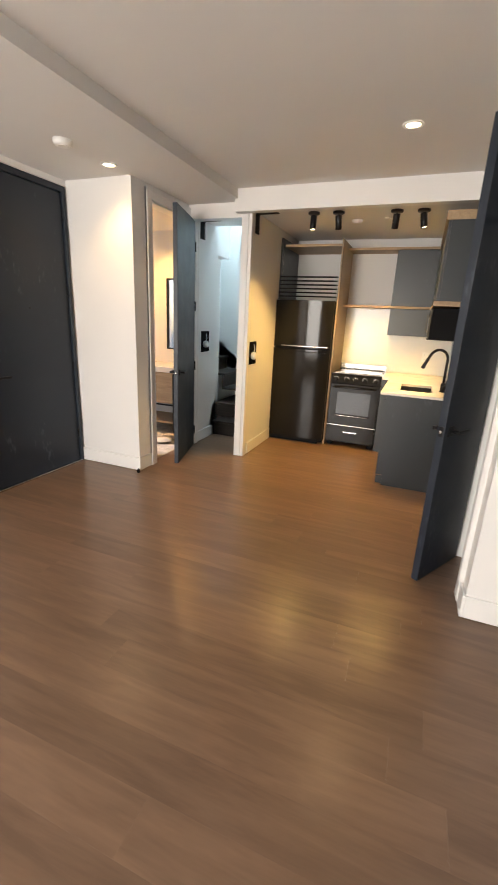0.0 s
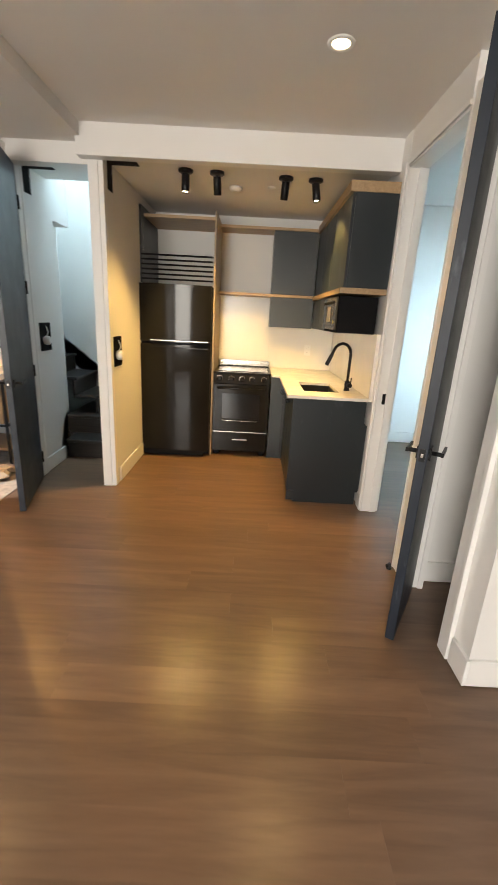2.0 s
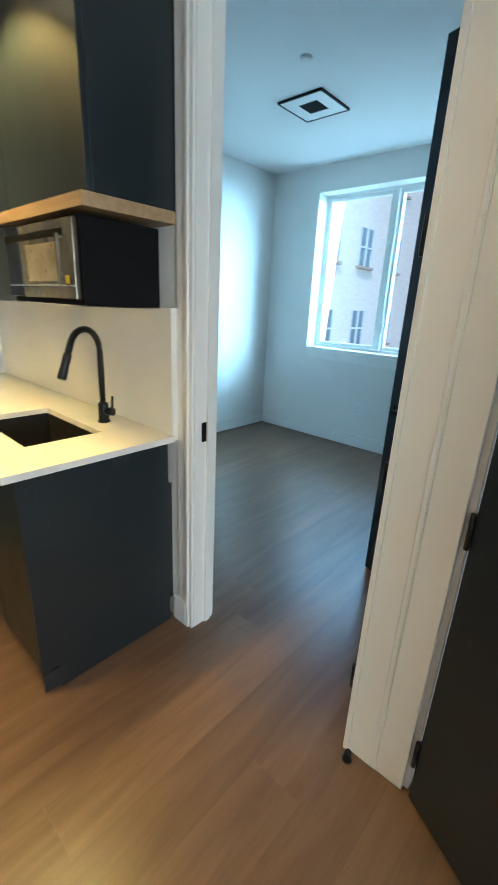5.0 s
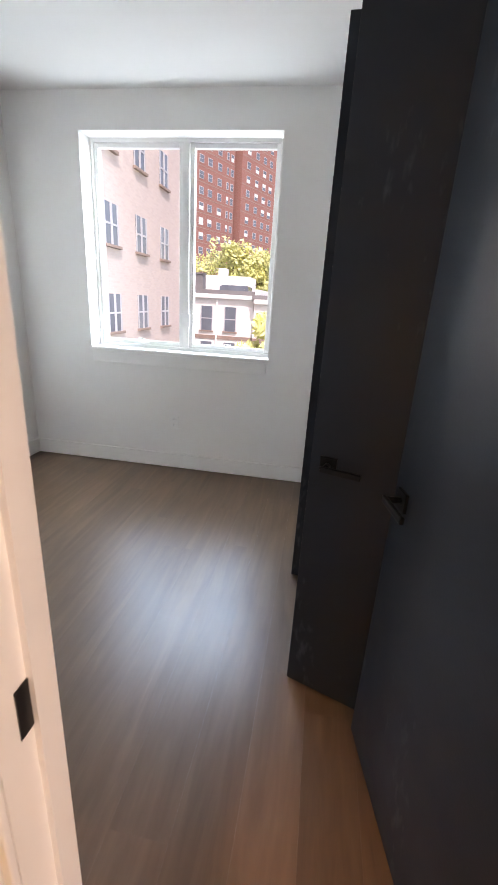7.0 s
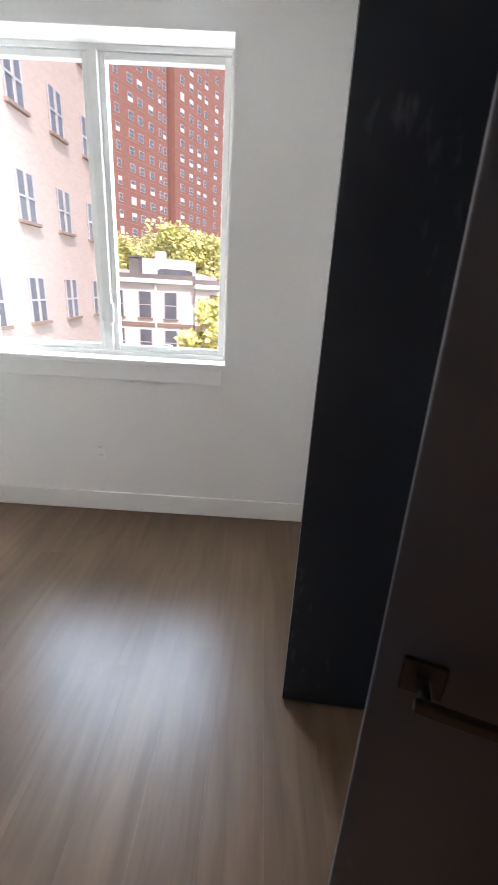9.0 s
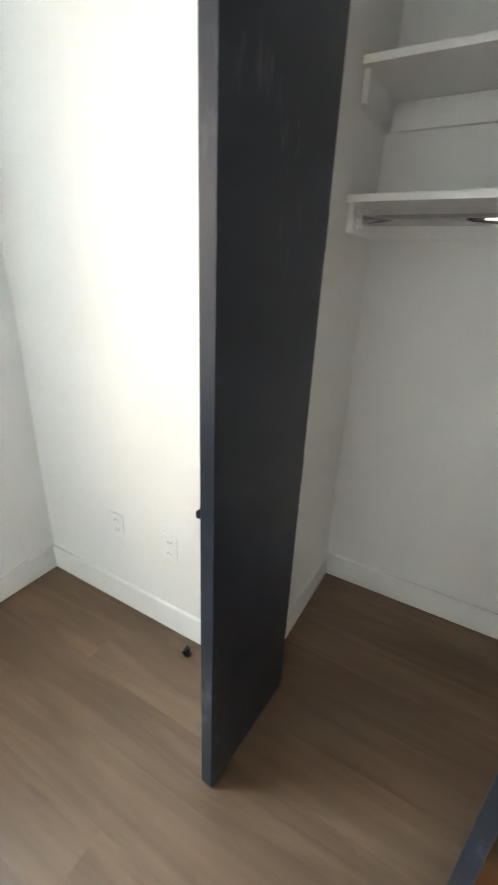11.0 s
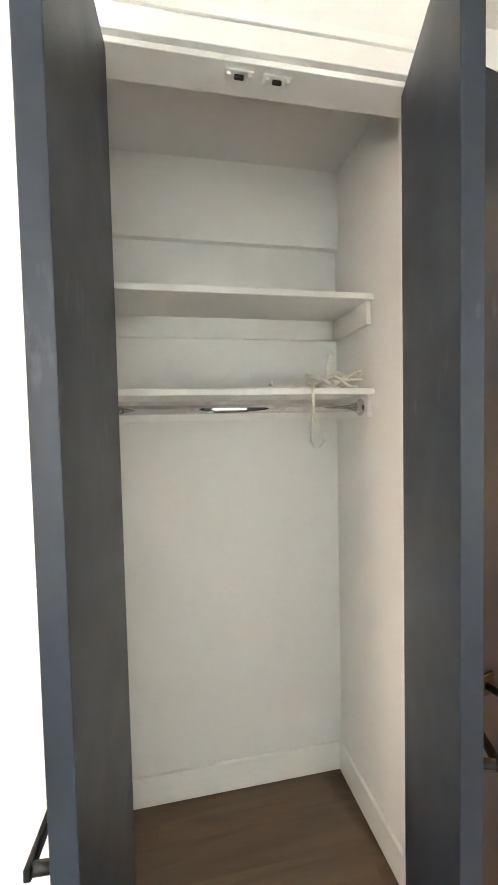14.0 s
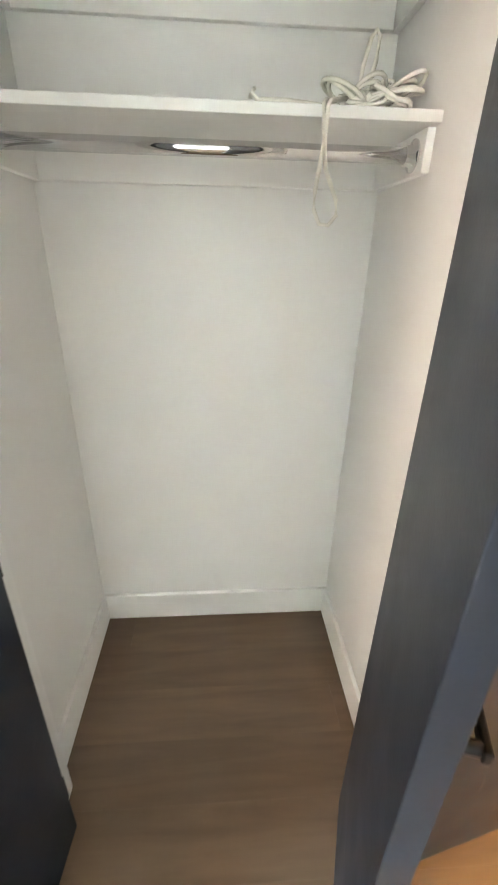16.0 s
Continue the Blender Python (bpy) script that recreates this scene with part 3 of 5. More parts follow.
# living room window behind the walk's start
w2 = thing("window_2", "wide white framed living room window", "window", kind="structure")
part("window_frame", boxes((-1.65, -1.59, BACK - 0.12, BACK - 0.06, 0.45, 2.5), (0.09, 0.15, BACK - 0.12, BACK - 0.06, 0.45, 2.5), (-1.59, 0.09, BACK - 0.12, BACK - 0.06, 0.45, 0.51), (-1.59, 0.09, BACK - 0.12, BACK - 0.06, 2.44, 2.5), (-0.78, -0.72, BACK - 0.12, BACK - 0.06, 0.51, 2.44), bevel=0.004), WHITEPLASTIC, w2, "white vinyl frame")
for x0, x1 in ((-1.59, -0.78), (-0.72, 0.09)):
    p = part("pane", B(x0, x1, BACK - 0.094, BACK - 0.088, 0.51, 2.44), GLASS, w2, "clear glass pane")
    p.visible_shadow = False


# ---- outlets ----
def outlet(m, label="white duplex wall outlet"):
    o = thing("wall_outlet", label, "outlet", m, group="wall outlets")
    part("plate", B(-0.036, 0.036, 0, 0.006, -0.058, 0.058, bevel=0.002), WHITEPLASTIC, o)
    for dz in (-0.026, 0.026):
        s = part("socket", B(-0.017, 0.017, 0.006, 0.0085, dz - 0.014, dz + 0.014, bevel=0.002), WHITEPLASTIC, o)
        part("slot", boxes((-0.008, -0.006, 0.0085, 0.0090, dz - 0.004, dz + 0.006), (0.006, 0.008, 0.0085, 0.0090, dz - 0.004, dz + 0.006)), BLACKPLASTIC, s, "dark socket slots")
    return o


first = outlet(pose(4.055, BYR + 0.0, 0.443))
copy_thing(first, pose(3.757, BYR, 0.443))
copy_thing(first, pose(WX, 4.83, 0.42, 0, 0, 90))
copy_thing(first, pose(3.20, BYL, 0.45, 0, 0, 180))
copy_thing(first, pose(1.25, KY - 0.016, 1.13, 0, 0, 180))

# ---- bedroom closet fittings ----
def closet_shelf(z):
    s = thing("closet_shelf", "white painted closet shelf on side and back cleats", "shelf", pose(0, 0, z), group="closet shelves")
    part("board", B(CX0 + 0.001, CX1 - 0.001, CY0 + 0.001, 2.875, 0, 0.022, bevel=0.002), TRIM, s)
    part("cleat", B(CX0 + 0.02, CX1 - 0.02, CY0, CY0 + 0.019, -0.085, -0.001, bevel=0.002), TRIM, s, "white back cleat")
    part("cleat", B(CX0, CX0 + 0.019, CY0, 2.85, -0.085, -0.001, bevel=0.002), TRIM, s, "white side cleat")
    part("cleat", B(CX1 - 0.019, CX1, CY0, 2.85, -0.085, -0.001, bevel=0.002), TRIM, s, "white side cleat")


closet_shelf(1.714)
closet_shelf(2.057)
rod = thing("closet_rod", "polished chrome hanging rod between round flanges", "rod", pose(0, 2.798, 1.669))
part("rod", tube(bmesh.new(), [(CX0 + 0.02, 0, 0), (CX1 - 0.02, 0, 0)], 0.0165, 20), CHROME, rod)
for xx, s in ((CX0 + 0.0195, 1), (CX1 - 0.0195, -1)):
    part("flange", lathe(bmesh.new(), [(0.033, 0.0), (0.033, s * 0.004), (0.022, s * 0.006), (0.020, s * 0.022), (0.017, s * 0.022)], (xx, 0, 0), "X", 24), CHROME, rod, "round chrome flange")


def cord(seed):
    random.seed(seed)
    root = thing("cord", "tangled white cotton cord hanging in a loop over the closet shelf", "cord", pose(2.50, 2.783, 1.7365))
    for k in range(18):
        bm, pts = bmesh.new(), []
        cx, cy, tilt, turn = random.uniform(-0.075, 0.055), random.uniform(-0.045, 0.045), random.uniform(-0.9, 0.9), random.uniform(0, 3.1)
        ra, rb, ph = random.uniform(0.032, 0.066), random.uniform(0.02, 0.042), random.uniform(0, 6)
        for i in range(46):
            q = ph + i * 0.33
            w = 1 + 0.22 * math.sin(q * 0.37 + k)
            u, v = ra * w * math.cos(q), rb * w * math.sin(q)
            z = 0.030 + u * math.sin(tilt) * 0.8 + v * 0.5 * math.cos(k) + 0.004 * math.sin(q * 1.7)
            pts.append((cx + u * math.cos(turn) - v * math.sin(turn), cy + u * math.sin(turn) + v * math.cos(turn), max(0.004, z)))
        tube(bm, pts, 0.0046, 6)
        part("coil", bm, ROPE, root)
    loop = [(0.02, 0.02, 0.03), (0.012, 0.01, 0.085), (-0.002, 0.0, 0.135), (-0.012, 0.0, 0.148), (-0.020, 0.0, 0.138), (-0.016, 0.005, 0.10), (-0.004, 0.01, 0.05), (0.0, 0.01, 0.02)]
    part("upright_loop", tube(bmesh.new(), loop, 0.0046, 6), ROPE, root)
    hang = [(0.05, 0.05, 0.02), (0.09, 0.085, 0.008), (0.098, 0.100, -0.005), (0.100, 0.101, -0.06), (0.112, 0.101, -0.15), (0.112, 0.101, -0.185), (0.098, 0.101, -0.212), (0.078, 0.101, -0.214), (0.062, 0.101, -0.195), (0.066, 0.101, -0.165), (0.094, 0.101, -0.11), (0.104, 0.101, -0.03), (0.106, 0.098, -0.002), (0.10, 0.08, 0.009), (0.06, 0.03, 0.012)]
    part("hanging_loop", tube(bmesh.new(), hang, 0.0046, 6), ROPE, root)
    tail = [(0.05, 0.02, 0.008), (0.12, 0.06, 0.006), (0.18, 0.075, 0.006), (0.235, 0.07, 0.006), (0.25, 0.08, 0.014), (0.243, 0.075, 0.022), (0.25, 0.065, 0.010)]
    part("tail", tube(bmesh.new(), tail, 0.0046, 6), ROPE, root)


cord(4)

# ---- ceiling fixtures ----
def can_light(m, group="recessed lights"):
    c = thing("recessed_light", "white trimmed recessed ceiling light, switched on", "ceiling light", m, group=group)
    part("trim_ring", lathe(bmesh.new(), [(0.040, 0.0), (0.062, 0.0), (0.060, -0.006), (0.046, -0.008), (0.041, -0.003)], seg=28), WHITEPLASTIC, c)
    part("lens", lathe(bmesh.new(), [(0.001, -0.0035), (0.041, -0.0035), (0.041, -0.001), (0.001, -0.001)], seg=28), BULB, c, "glowing warm lens")
    return c


can_light(pose(0.94, 3.21, CEIL))
can_light(pose(-1.24, 3.09, SOFF))
can_light(pose(-1.84, 4.45, 2.52))


def detector(m, r, h, label, name, cat):
    d = thing(name, label, cat, m)
    part("body", lathe(bmesh.new(), [(r, 0.0), (r, -h * 0.5), (r * 0.85, -h * 0.9), (r * 0.5, -h)], seg=28), WHITEPLASTIC, d)
    part("grille", lathe(bmesh.new(), [(r * 0.6, -h * 0.92), (r * 0.6, -h * 1.04), (r * 0.52, -h * 1.06)], seg=24), WHITEPLASTIC, d)


detector(pose(-1.23, 2.62, SOFF), 0.062, 0.038, "round white smoke detector on the lowered ceiling", "smoke_detector", "detector")
detector(pose(0.40, 4.85, KCEIL), 0.055, 0.030, "round white smoke detector on the kitchen ceiling", "smoke_detector", "detector")
detector(pose(0.70, 4.80, KCEIL), 0.032, 0.012, "flat white sprinkler cover on the ceiling", "sprinkler_cover", "sprinkler")
detector(pose(2.90, 4.60, BCEIL), 0.034, 0.012, "flat white sprinkler cover on the bedroom ceiling", "sprinkler_cover", "sprinkler")
vent = thing("ceiling_vent", "square ceiling vent with white panel and dark frame", "vent", pose(3.417, 4.895, BCEIL))
VH = 0.182
part("frame", boxes((-VH, VH, -VH, -VH + 0.009, -0.016, 0), (-VH, VH, VH - 0.009, VH, -0.016, 0), (-VH, -VH + 0.009, -VH + 0.009, VH - 0.009, -0.016, 0), (VH - 0.009, VH, -VH + 0.009, VH - 0.009, -0.016, 0)), BLACK, vent, "dark metal frame")
VI = VH - 0.009
part("panel", boxes((-VI, VI, -VI, -0.075, -0.012, -0.002), (-VI, VI, 0.075, VI, -0.012, -0.002), (-VI, -0.075, -0.075, 0.075, -0.012, -0.002), (0.075, VI, -0.075, 0.075, -0.012, -0.002)), WHITEPLASTIC, vent, "white panel")
part("core", B(-0.075, 0.075, -0.075, 0.075, -0.014, -0.003), BLACKPLASTIC, vent, "dark square intake")

for i, (sx, sy, dx, dy) in enumerate(SPOTS):
    s = thing("ceiling_spot", "matt black adjustable ceiling spot on a round plate", "spotlight", pose(sx, sy, KCEIL), group="kitchen spots")
    part("plate", lathe(bmesh.new(), [(0.055, 0.0), (0.055, -0.016), (0.050, -0.020), (0.012, -0.022)], seg=28), BLACK, s)
    axis = Vector((dx * 1.1, dy * 1.1, -1.4)).normalized()
    q = Vector((0, 0, -1)).rotation_difference(axis).to_matrix().to_4x4()
    bm = lathe(bmesh.new(), [(0.028, 0.0), (0.030, -0.003), (0.030, -0.119), (0.026, -0.124), (0.024, -0.106), (0.003, -0.105)], seg=28)
    bmesh.ops.transform(bm, matrix=Matrix.Translation((0, 0, -0.03)) @ q, verts=bm.verts)
    tube(bm, [(0, 0, -0.02), (0, 0, -0.045)], 0.008, 10)
    head = part("head", bm, BLACK, s, "black cylinder head")
    bm = lathe(bmesh.new(), [(0.002, -0.115), (0.0235, -0.115), (0.0235, -0.1075), (0.002, -0.1075)], seg=24)
    bmesh.ops.transform(bm, matrix=Matrix.Translation((0, 0, -0.03)) @ q, verts=bm.verts)
    part("lens", bm, BULB, head, "glowing warm lens")


# ---- kitchen ----
def pull(parent, x, y0, y1, z, out=-1):
    """A small black bar pull on a face at x, running along y."""
    bm = bmesh.new()
    xo = x + out * 0.028
    tube(bm, [(xo, y0, z), (xo, y1, z)], 0.005, 8)
    for yy in (y0 + 0.012, y1 - 0.012):
        tube(bm, [(x, yy, z), (xo, yy, z)], 0.004, 8)
    return part("handle", bm, BLACK, parent, "black bar handle")


FY = 5.10
fridge = thing("refrigerator", "tall black stainless top-freezer refrigerator under a slatted grille", "refrigerator", pose(0, 0, 0))
part("body", B(-0.508, 0.190, FY + 0.07, KY - 0.03, 0.03, 1.732, bevel=0.006), BLACKPLASTIC, fridge)


def bowed_door(z0, z1):
    """A door whose face bulges a little towards the room."""
    bm = bmesh.new()
    n = 14
    rows = []
    for k in range(n + 1):
        u = k / n
        x = -0.510 + 0.702 * u
        y = FY + 0.03 - 0.032 * (1 - (2 * u - 1) ** 2) + 0.012 * (abs(2 * u - 1) ** 12)
        rows.append([bm.verts.new(p) for p in ((x, y, z0), (x, y, z1), (x, y, z1), (x, FY + 0.066, z1), (x, FY + 0.066, z0), (x, y, z0))])
    for a, b in zip(rows, rows[1:]):
        for i in (0, 2, 3, 4):
            f = bm.faces.new((a[i], a[i + 1], b[i + 1], b[i]))
            f.smooth = i == 0
    bm.faces.new(rows[0][:1:-1])
    bm.faces.new(rows[-1][2:])
    return bm


for z0, z1 in ((1.190, 1.732), (0.075, 1.170)):
    d = part("door", bowed_door(z0, z1), BLACKSTEEL, fridge, "black stainless door with a slight bow")
    hz = z0 + 0.016 if z0 > 1 else z1 - 0.030
    part("handle", B(-0.40, 0.172, FY - 0.020, FY + 0.006, hz - 0.005, hz + 0.007, bevel=0.003), STEEL if z0 > 1 else BLACKSTEEL, d, "slim horizontal grip")
part("kick_plate", B(-0.52, 0.14, FY + 0.03, FY + 0.07, 0.015, 0.07, bevel=0.003), BLACKPLASTIC, fridge, "black kick plate")
for fx in (-0.49, 0.11):
    part("foot", lathe(bmesh.new(), [(0.02, 0.0), (0.02, 0.03)], (fx, FY + 0.12, 0), seg=12), BLACKPLASTIC, fridge)

panel = thing("tall_oak_board", "pale oak upright panel beside the refrigerator", "cabinet panel", pose(0, 0, 0))
part("board", B(0.198, 0.215, 5.22, KY, 0.001, 2.40, bevel=0.001), OAKZ, panel)
lp = thing("fridge_cabinet_side", "dark painted cabinet side above the refrigerator", "cabinet panel", pose(0, 0, 0))
part("board", B(KXL + 0.001, KXL + 0.02, 5.20, KY, 1.74, 2.42, bevel=0.001), CABINET, lp)
for hz in (1.95, 2.05, 2.15, 2.25):
    part("shelf_pin_strip", B(KXL + 0.02, KXL + 0.024, 5.24, 5.25, hz - 0.02, hz + 0.02), STEEL, lp, "thin metal hardware")
grille = thing("slatted_grille", "dark horizontal bars above the refrigerator", "grille", pose(0, 0, 0))
for k in range(6):
    part("bar", B(KXL + 0.022, 0.196, 5.16, 5.178, 1.768 + k * 0.043, 1.783 + k * 0.043, bevel=0.001), BLACKPLASTIC, grille)

SHF = 5.60     # front of shelf and back wall cabinets
top = thing("top_shelf", "pale oak shelf board above the kitchen cabinets", "shelf", pose(0, 0, 0))
part("board", boxes((KXL + 0.021, 0.197, 5.30, KY, 2.335, 2.362), (0.216, 1.236, SHF - 0.004, KY, 2.335, 2.362), bevel=0.001), OAK, top)
part("board", B(1.222, KLX, 4.091, SHF - 0.006, 2.320, 2.388, bevel=0.001), OAKY, top)
mid = thing("open_shelf", "pale oak open shelf running round the kitchen corner", "shelf", pose(0, 0, 0))
part("board", B(0.216, 1.236, SHF - 0.006, KY, 1.690, 1.716, bevel=0.001), OAK, mid)
part("board", B(1.222, KLX, 4.091, SHF - 0.008, 1.668, 1.708, bevel=0.001), OAKY, mid)

uc = thing("corner_wall_cabinet", "dark blue painted wall cabinet beside the open shelf", "wall cabinet", pose(0, 0, 0), group="wall cabinets")
part("body", boxes((0.778, 1.238, SHF + 0.02, KY, 1.717, 2.334), (0.778, 1.238, SHF + 0.02, KY, 1.380, 1.689), bevel=0.001), CABINET, uc)
part("door", B(0.778, 1.236, SHF, SHF + 0.019, 1.720, 2.332, bevel=0.0015), CABINET, uc)
part("door", B(0.778, 1.236, SHF, SHF + 0.019, 1.382, 1.687, bevel=0.0015), CABINET, uc)
for y0, y1 in ((4.095, 4.695), (4.698, 5.148), (5.151, SHF - 0.001)):
    u = thing("wall_cabinet", "dark blue painted wall cabinet with smudged flat door", "wall cabinet", pose(0, 0, 0), group="wall cabinets")
    part("body", B(1.262, KLX, y0, y1, 1.709, 2.319, bevel=0.001), CABINET, u)
    part("door", B(1.242, 1.261, y0 + 0.001, y1 - 0.001, 1.712, 2.316, bevel=0.0015), CABINET, u)
for y0, y1 in ((4.72, 5.148), (5.151, SHF - 0.001)):
    u = thing("low_wall_cabinet", "low dark painted cabinet under the oak shelf", "wall cabinet", pose(0, 0, 0), group="low wall cabinets")
    part("body", B(1.262, KLX, y0, y1, 1.385, 1.667, bevel=0.001), CABINET, u)
    part("door", B(1.242, 1.261, y0 + 0.001, y1 - 0.001, 1.387, 1.665, bevel=0.0015), CABINET, u)

mw = thing("microwave", "black microwave with film still on its glass front", "microwave", pose(0, 0, 0))
part("case", B(1.232, 1.520, 4.135, 4.700, 1.392, 1.652, bevel=0.004), BLACKPLASTIC, mw)
FILM = surface("protective_film", (0.12, 0.105, 0.075), 0.2, metal=0.35, var=0.45, scale=9, fine=25, bump=0.12)
part("door", B(1.214, 1.231, 4.150, 4.560, 1.408, 1.645, bevel=0.003), FILM, mw, "glass door under wrinkled film")
part("vent_strip", B(1.2115, 1.2139, 4.215, 4.690, 1.596, 1.618, bevel=0.0005), BLACKPLASTIC, mw, "dark vent strip under the film")
part("door_window", B(1.2115, 1.2139, 4.260, 4.500, 1.462, 1.580, bevel=0.0005), surface("film_covered_glass", (0.26, 0.225, 0.16), 0.3, metal=0.3, var=0.25, scale=14, fine=30, bump=0.08), mw, "pale glass window under film")
part("control_panel", B(1.214, 1.231, 4.564, 4.694, 1.408, 1.645, bevel=0.003), BLACKGLASS, mw, "dark control panel")
part("handle", boxes((1.192, 1.200, 4.212, 4.224, 1.450, 1.600), (1.200, 1.214, 4.213, 4.223, 1.456, 1.464), (1.200, 1.214, 4.213, 4.223, 1.586, 1.594), bevel=0.001), FILM, mw, "upright handle wrapped in film")
part("trim", B(1.2095, 1.2139, 4.155, 4.690, 1.446, 1.453, bevel=0.0008), STEEL, mw, "bright lower trim line")
part("base_plate", B(1.216, 1.522, 4.137, 4.698, 1.388, 1.3915), STEEL, mw, "bright underside edge")
part("sticker", B(1.2088, 1.2094, 4.180, 4.208, 1.455, 1.480), surface("yellow_sticker", (0.75, 0.55, 0.05), 0.5, bump=0), mw, "small yellow sticker")

# worktop with its sink opening
SX0, SX1, SY0, SY1 = 1.055, 1.345, 4.30, 4.80
counter = thing("countertop", "white veined quartz countertop with an undermounted sink opening", "countertop", pose(0, 0, 0))
def slab_with_hole():
    """One continuous slab with the sink opening cut out."""
    bm = bmesh.new()
    xs, ys = (0.903, SX0, SX1, KLX - 0.0315), (4.072, SY0, SY1, KY - 0.001)
    vs = {(i, j): bm.verts.new((xs[i], ys[j], 0.888)) for i in range(4) for j in range(4)}
    faces = [bm.faces.new((vs[i, j], vs[i + 1, j], vs[i + 1, j + 1], vs[i, j + 1])) for i in range(3) for j in range(3) if (i, j) != (1, 1)]
    g = bmesh.ops.extrude_face_region(bm, geom=faces)
    for e in g["geom"]:
        if isinstance(e, bmesh.types.BMVert):
            e.co.z = 0.912
    bmesh.ops.recalc_face_normals(bm, faces=bm.faces)
    return bm


part("slab", slab_with_hole(), QUARTZ, counter)
part("return_slab", B(0.822, 0.9024, 5.20, KY - 0.001, 0.888, 0.912, bevel=0.0006), QUARTZ, counter, "short quartz return beside the stove")
splash = thing("backsplash", "white quartz backsplash behind stove and counter", "backsplash", pose(0, 0, 0))
part("slab", B(0.217, 0.798, KY - 0.013, KY - 0.0005, 0.914, 1.689), QUARTZ, splash)
part("slab", B(0.7985, KLX - 0.032, KY - 0.013, KY - 0.0005, 0.9135, 1.394), QUARTZ, splash)
part("slab", B(KLX - 0.031, KLX - 0.0005, 4.088, KY - 0.014, 0.888, 1.394), QUARTZ, splash)
sink = thing("kitchen_sink", "black undermounted single bowl kitchen sink", "sink", pose(0, 0, 0))
part("bowl", boxes((SX0 - 0.012, SX0 - 0.001, SY0 - 0.012, SY1 + 0.012, 0.70, 0.887), (SX1 + 0.001, SX1 + 0.012, SY0 - 0.012, SY1 + 0.012, 0.70, 0.887), (SX0 - 0.001, SX1 + 0.001, SY0 - 0.012, SY0 - 0.001, 0.70, 0.887), (SX0 - 0.001, SX1 + 0.001, SY1 + 0.001, SY1 + 0.012, 0.70, 0.887), (SX0 - 0.012, SX1 + 0.012, SY0 - 0.012, SY1 + 0.012, 0.69, 0.70)), SINKMAT, sink)
part("drain", lathe(bmesh.new(), [(0.045, 0.700), (0.045, 0.704), (0.030, 0.704), (0.028, 0.701)], (1.20, 4.55, 0), seg=24), STEEL, sink, "round drain")

tap = thing("kitchen_faucet", "matt black gooseneck pull-down faucet with side lever", "faucet", pose(1.430, 4.43, 0.912))
part("base", lathe(bmesh.new(), [(0.026, 0.0), (0.026, 0.006), (0.022, 0.010), (0.022, 0.075), (0.020, 0.082), (0.013, 0.086)], seg=24), BLACK, tap)
neck = [(0, 0, 0.08), (0, 0, 0.20), (0, 0, 0.30)]
dirn = Vector((-0.91, -0.41))
for k in range(1, 13):
    a = math.pi * k / 13.5
    r = 0.088
    u = r * (1 - math.cos(a))
    neck.append((dirn.x * u, dirn.y * u, 0.30 + r * math.sin(a)))
end = Vector(neck[-1])
drop = (end - Vector(neck[-2])).normalized()
neck.append(tuple(end + drop * 0.03))
part("neck", tube(bmesh.new(), neck, 0.0125, 14), BLACK, tap)
part("spray_head", tube(bmesh.new(), [tuple(end + drop * d) for d in (0.028, 0.034, 0.060, 0.062, 0.120, 0.128)], [0.0125, 0.0155, 0.0155, 0.0145, 0.0175, 0.015], 16), BLACK, tap, "black spray head")
lv = bmesh.new()
tube(lv, [(0, 0, 0.048), (0.020, -0.045, 0.048)], 0.017, 14)
tube(lv, [(0.018, -0.040, 0.05), (0.020, -0.043, 0.115)], 0.0055, 8)
part("lever", lv, BLACK, tap)

base_end = thing("base_end_panel", "dark blue painted end panel of the base cabinets", "cabinet panel", pose(0, 0, 0))
part("board", boxes((0.955, KLX - 0.032, 4.118, 4.135, 0.105, 0.886), (1.015, KLX - 0.032, 4.118, 4.135, 0.001, 0.105)), CABINET, base_end)
part("scribe", B(0.957, 1.015, 4.1135, 4.1178, 0.02, 0.10), CABINET, base_end, "scuffed dark filler")
sc = thing("sink_base_cabinet", "dark blue painted sink cabinet with two flat doors", "base cabinet", pose(0, 0, 0), group="base cabinets")
part("body", boxes((0.976, 1.03, 4.137, 4.83, 0.105, 0.68), (1.36, KLX, 4.137, 4.83, 0.105, 0.68), (0.976, KLX, 4.137, 4.83, 0.105, 0.12)), CABINET, sc)
for y0, y1 in ((4.138, 4.466), (4.470, 4.828)):
    d = part("door", B(0.955, 0.975, y0, y1, 0.112, 0.872, bevel=0.0015), CABINET, sc, "flat dark door")
    ym = y1 - 0.05 if y0 < 4.3 else y0 + 0.05
    pull(d, 0.955, ym - 0.03, ym + 0.03, 0.79)
dw = thing("dishwasher", "narrow black stainless dishwasher beside the sink cabinet", "dishwasher", pose(0, 0, 0))
part("body", B(0.976, KLX, 4.834, 5.185, 0.105, 0.885), BLACKPLASTIC, dw)
part("door", B(0.950, 0.975, 4.836, 5.183, 0.112, 0.800, bevel=0.003), BLACKSTEEL, dw, "black stainless front")
part("control_strip", B(0.952, 0.975, 4.836, 5.183, 0.806, 0.880, bevel=0.003), BLACKGLASS, dw, "dark control strip")
pull(dw, 0.950, 4.87, 5.15, 0.765)
kick = setting("toe_kick", B(1.012, 1.025, 4.137, 5.21, 0.001, 0.105), CABINET, "dark recessed toe kick under the base cabinets", "toe kick")
fill = thing("corner_filler", "dark painted filler between stove and base cabinets", "cabinet panel", pose(0, 0, 0))
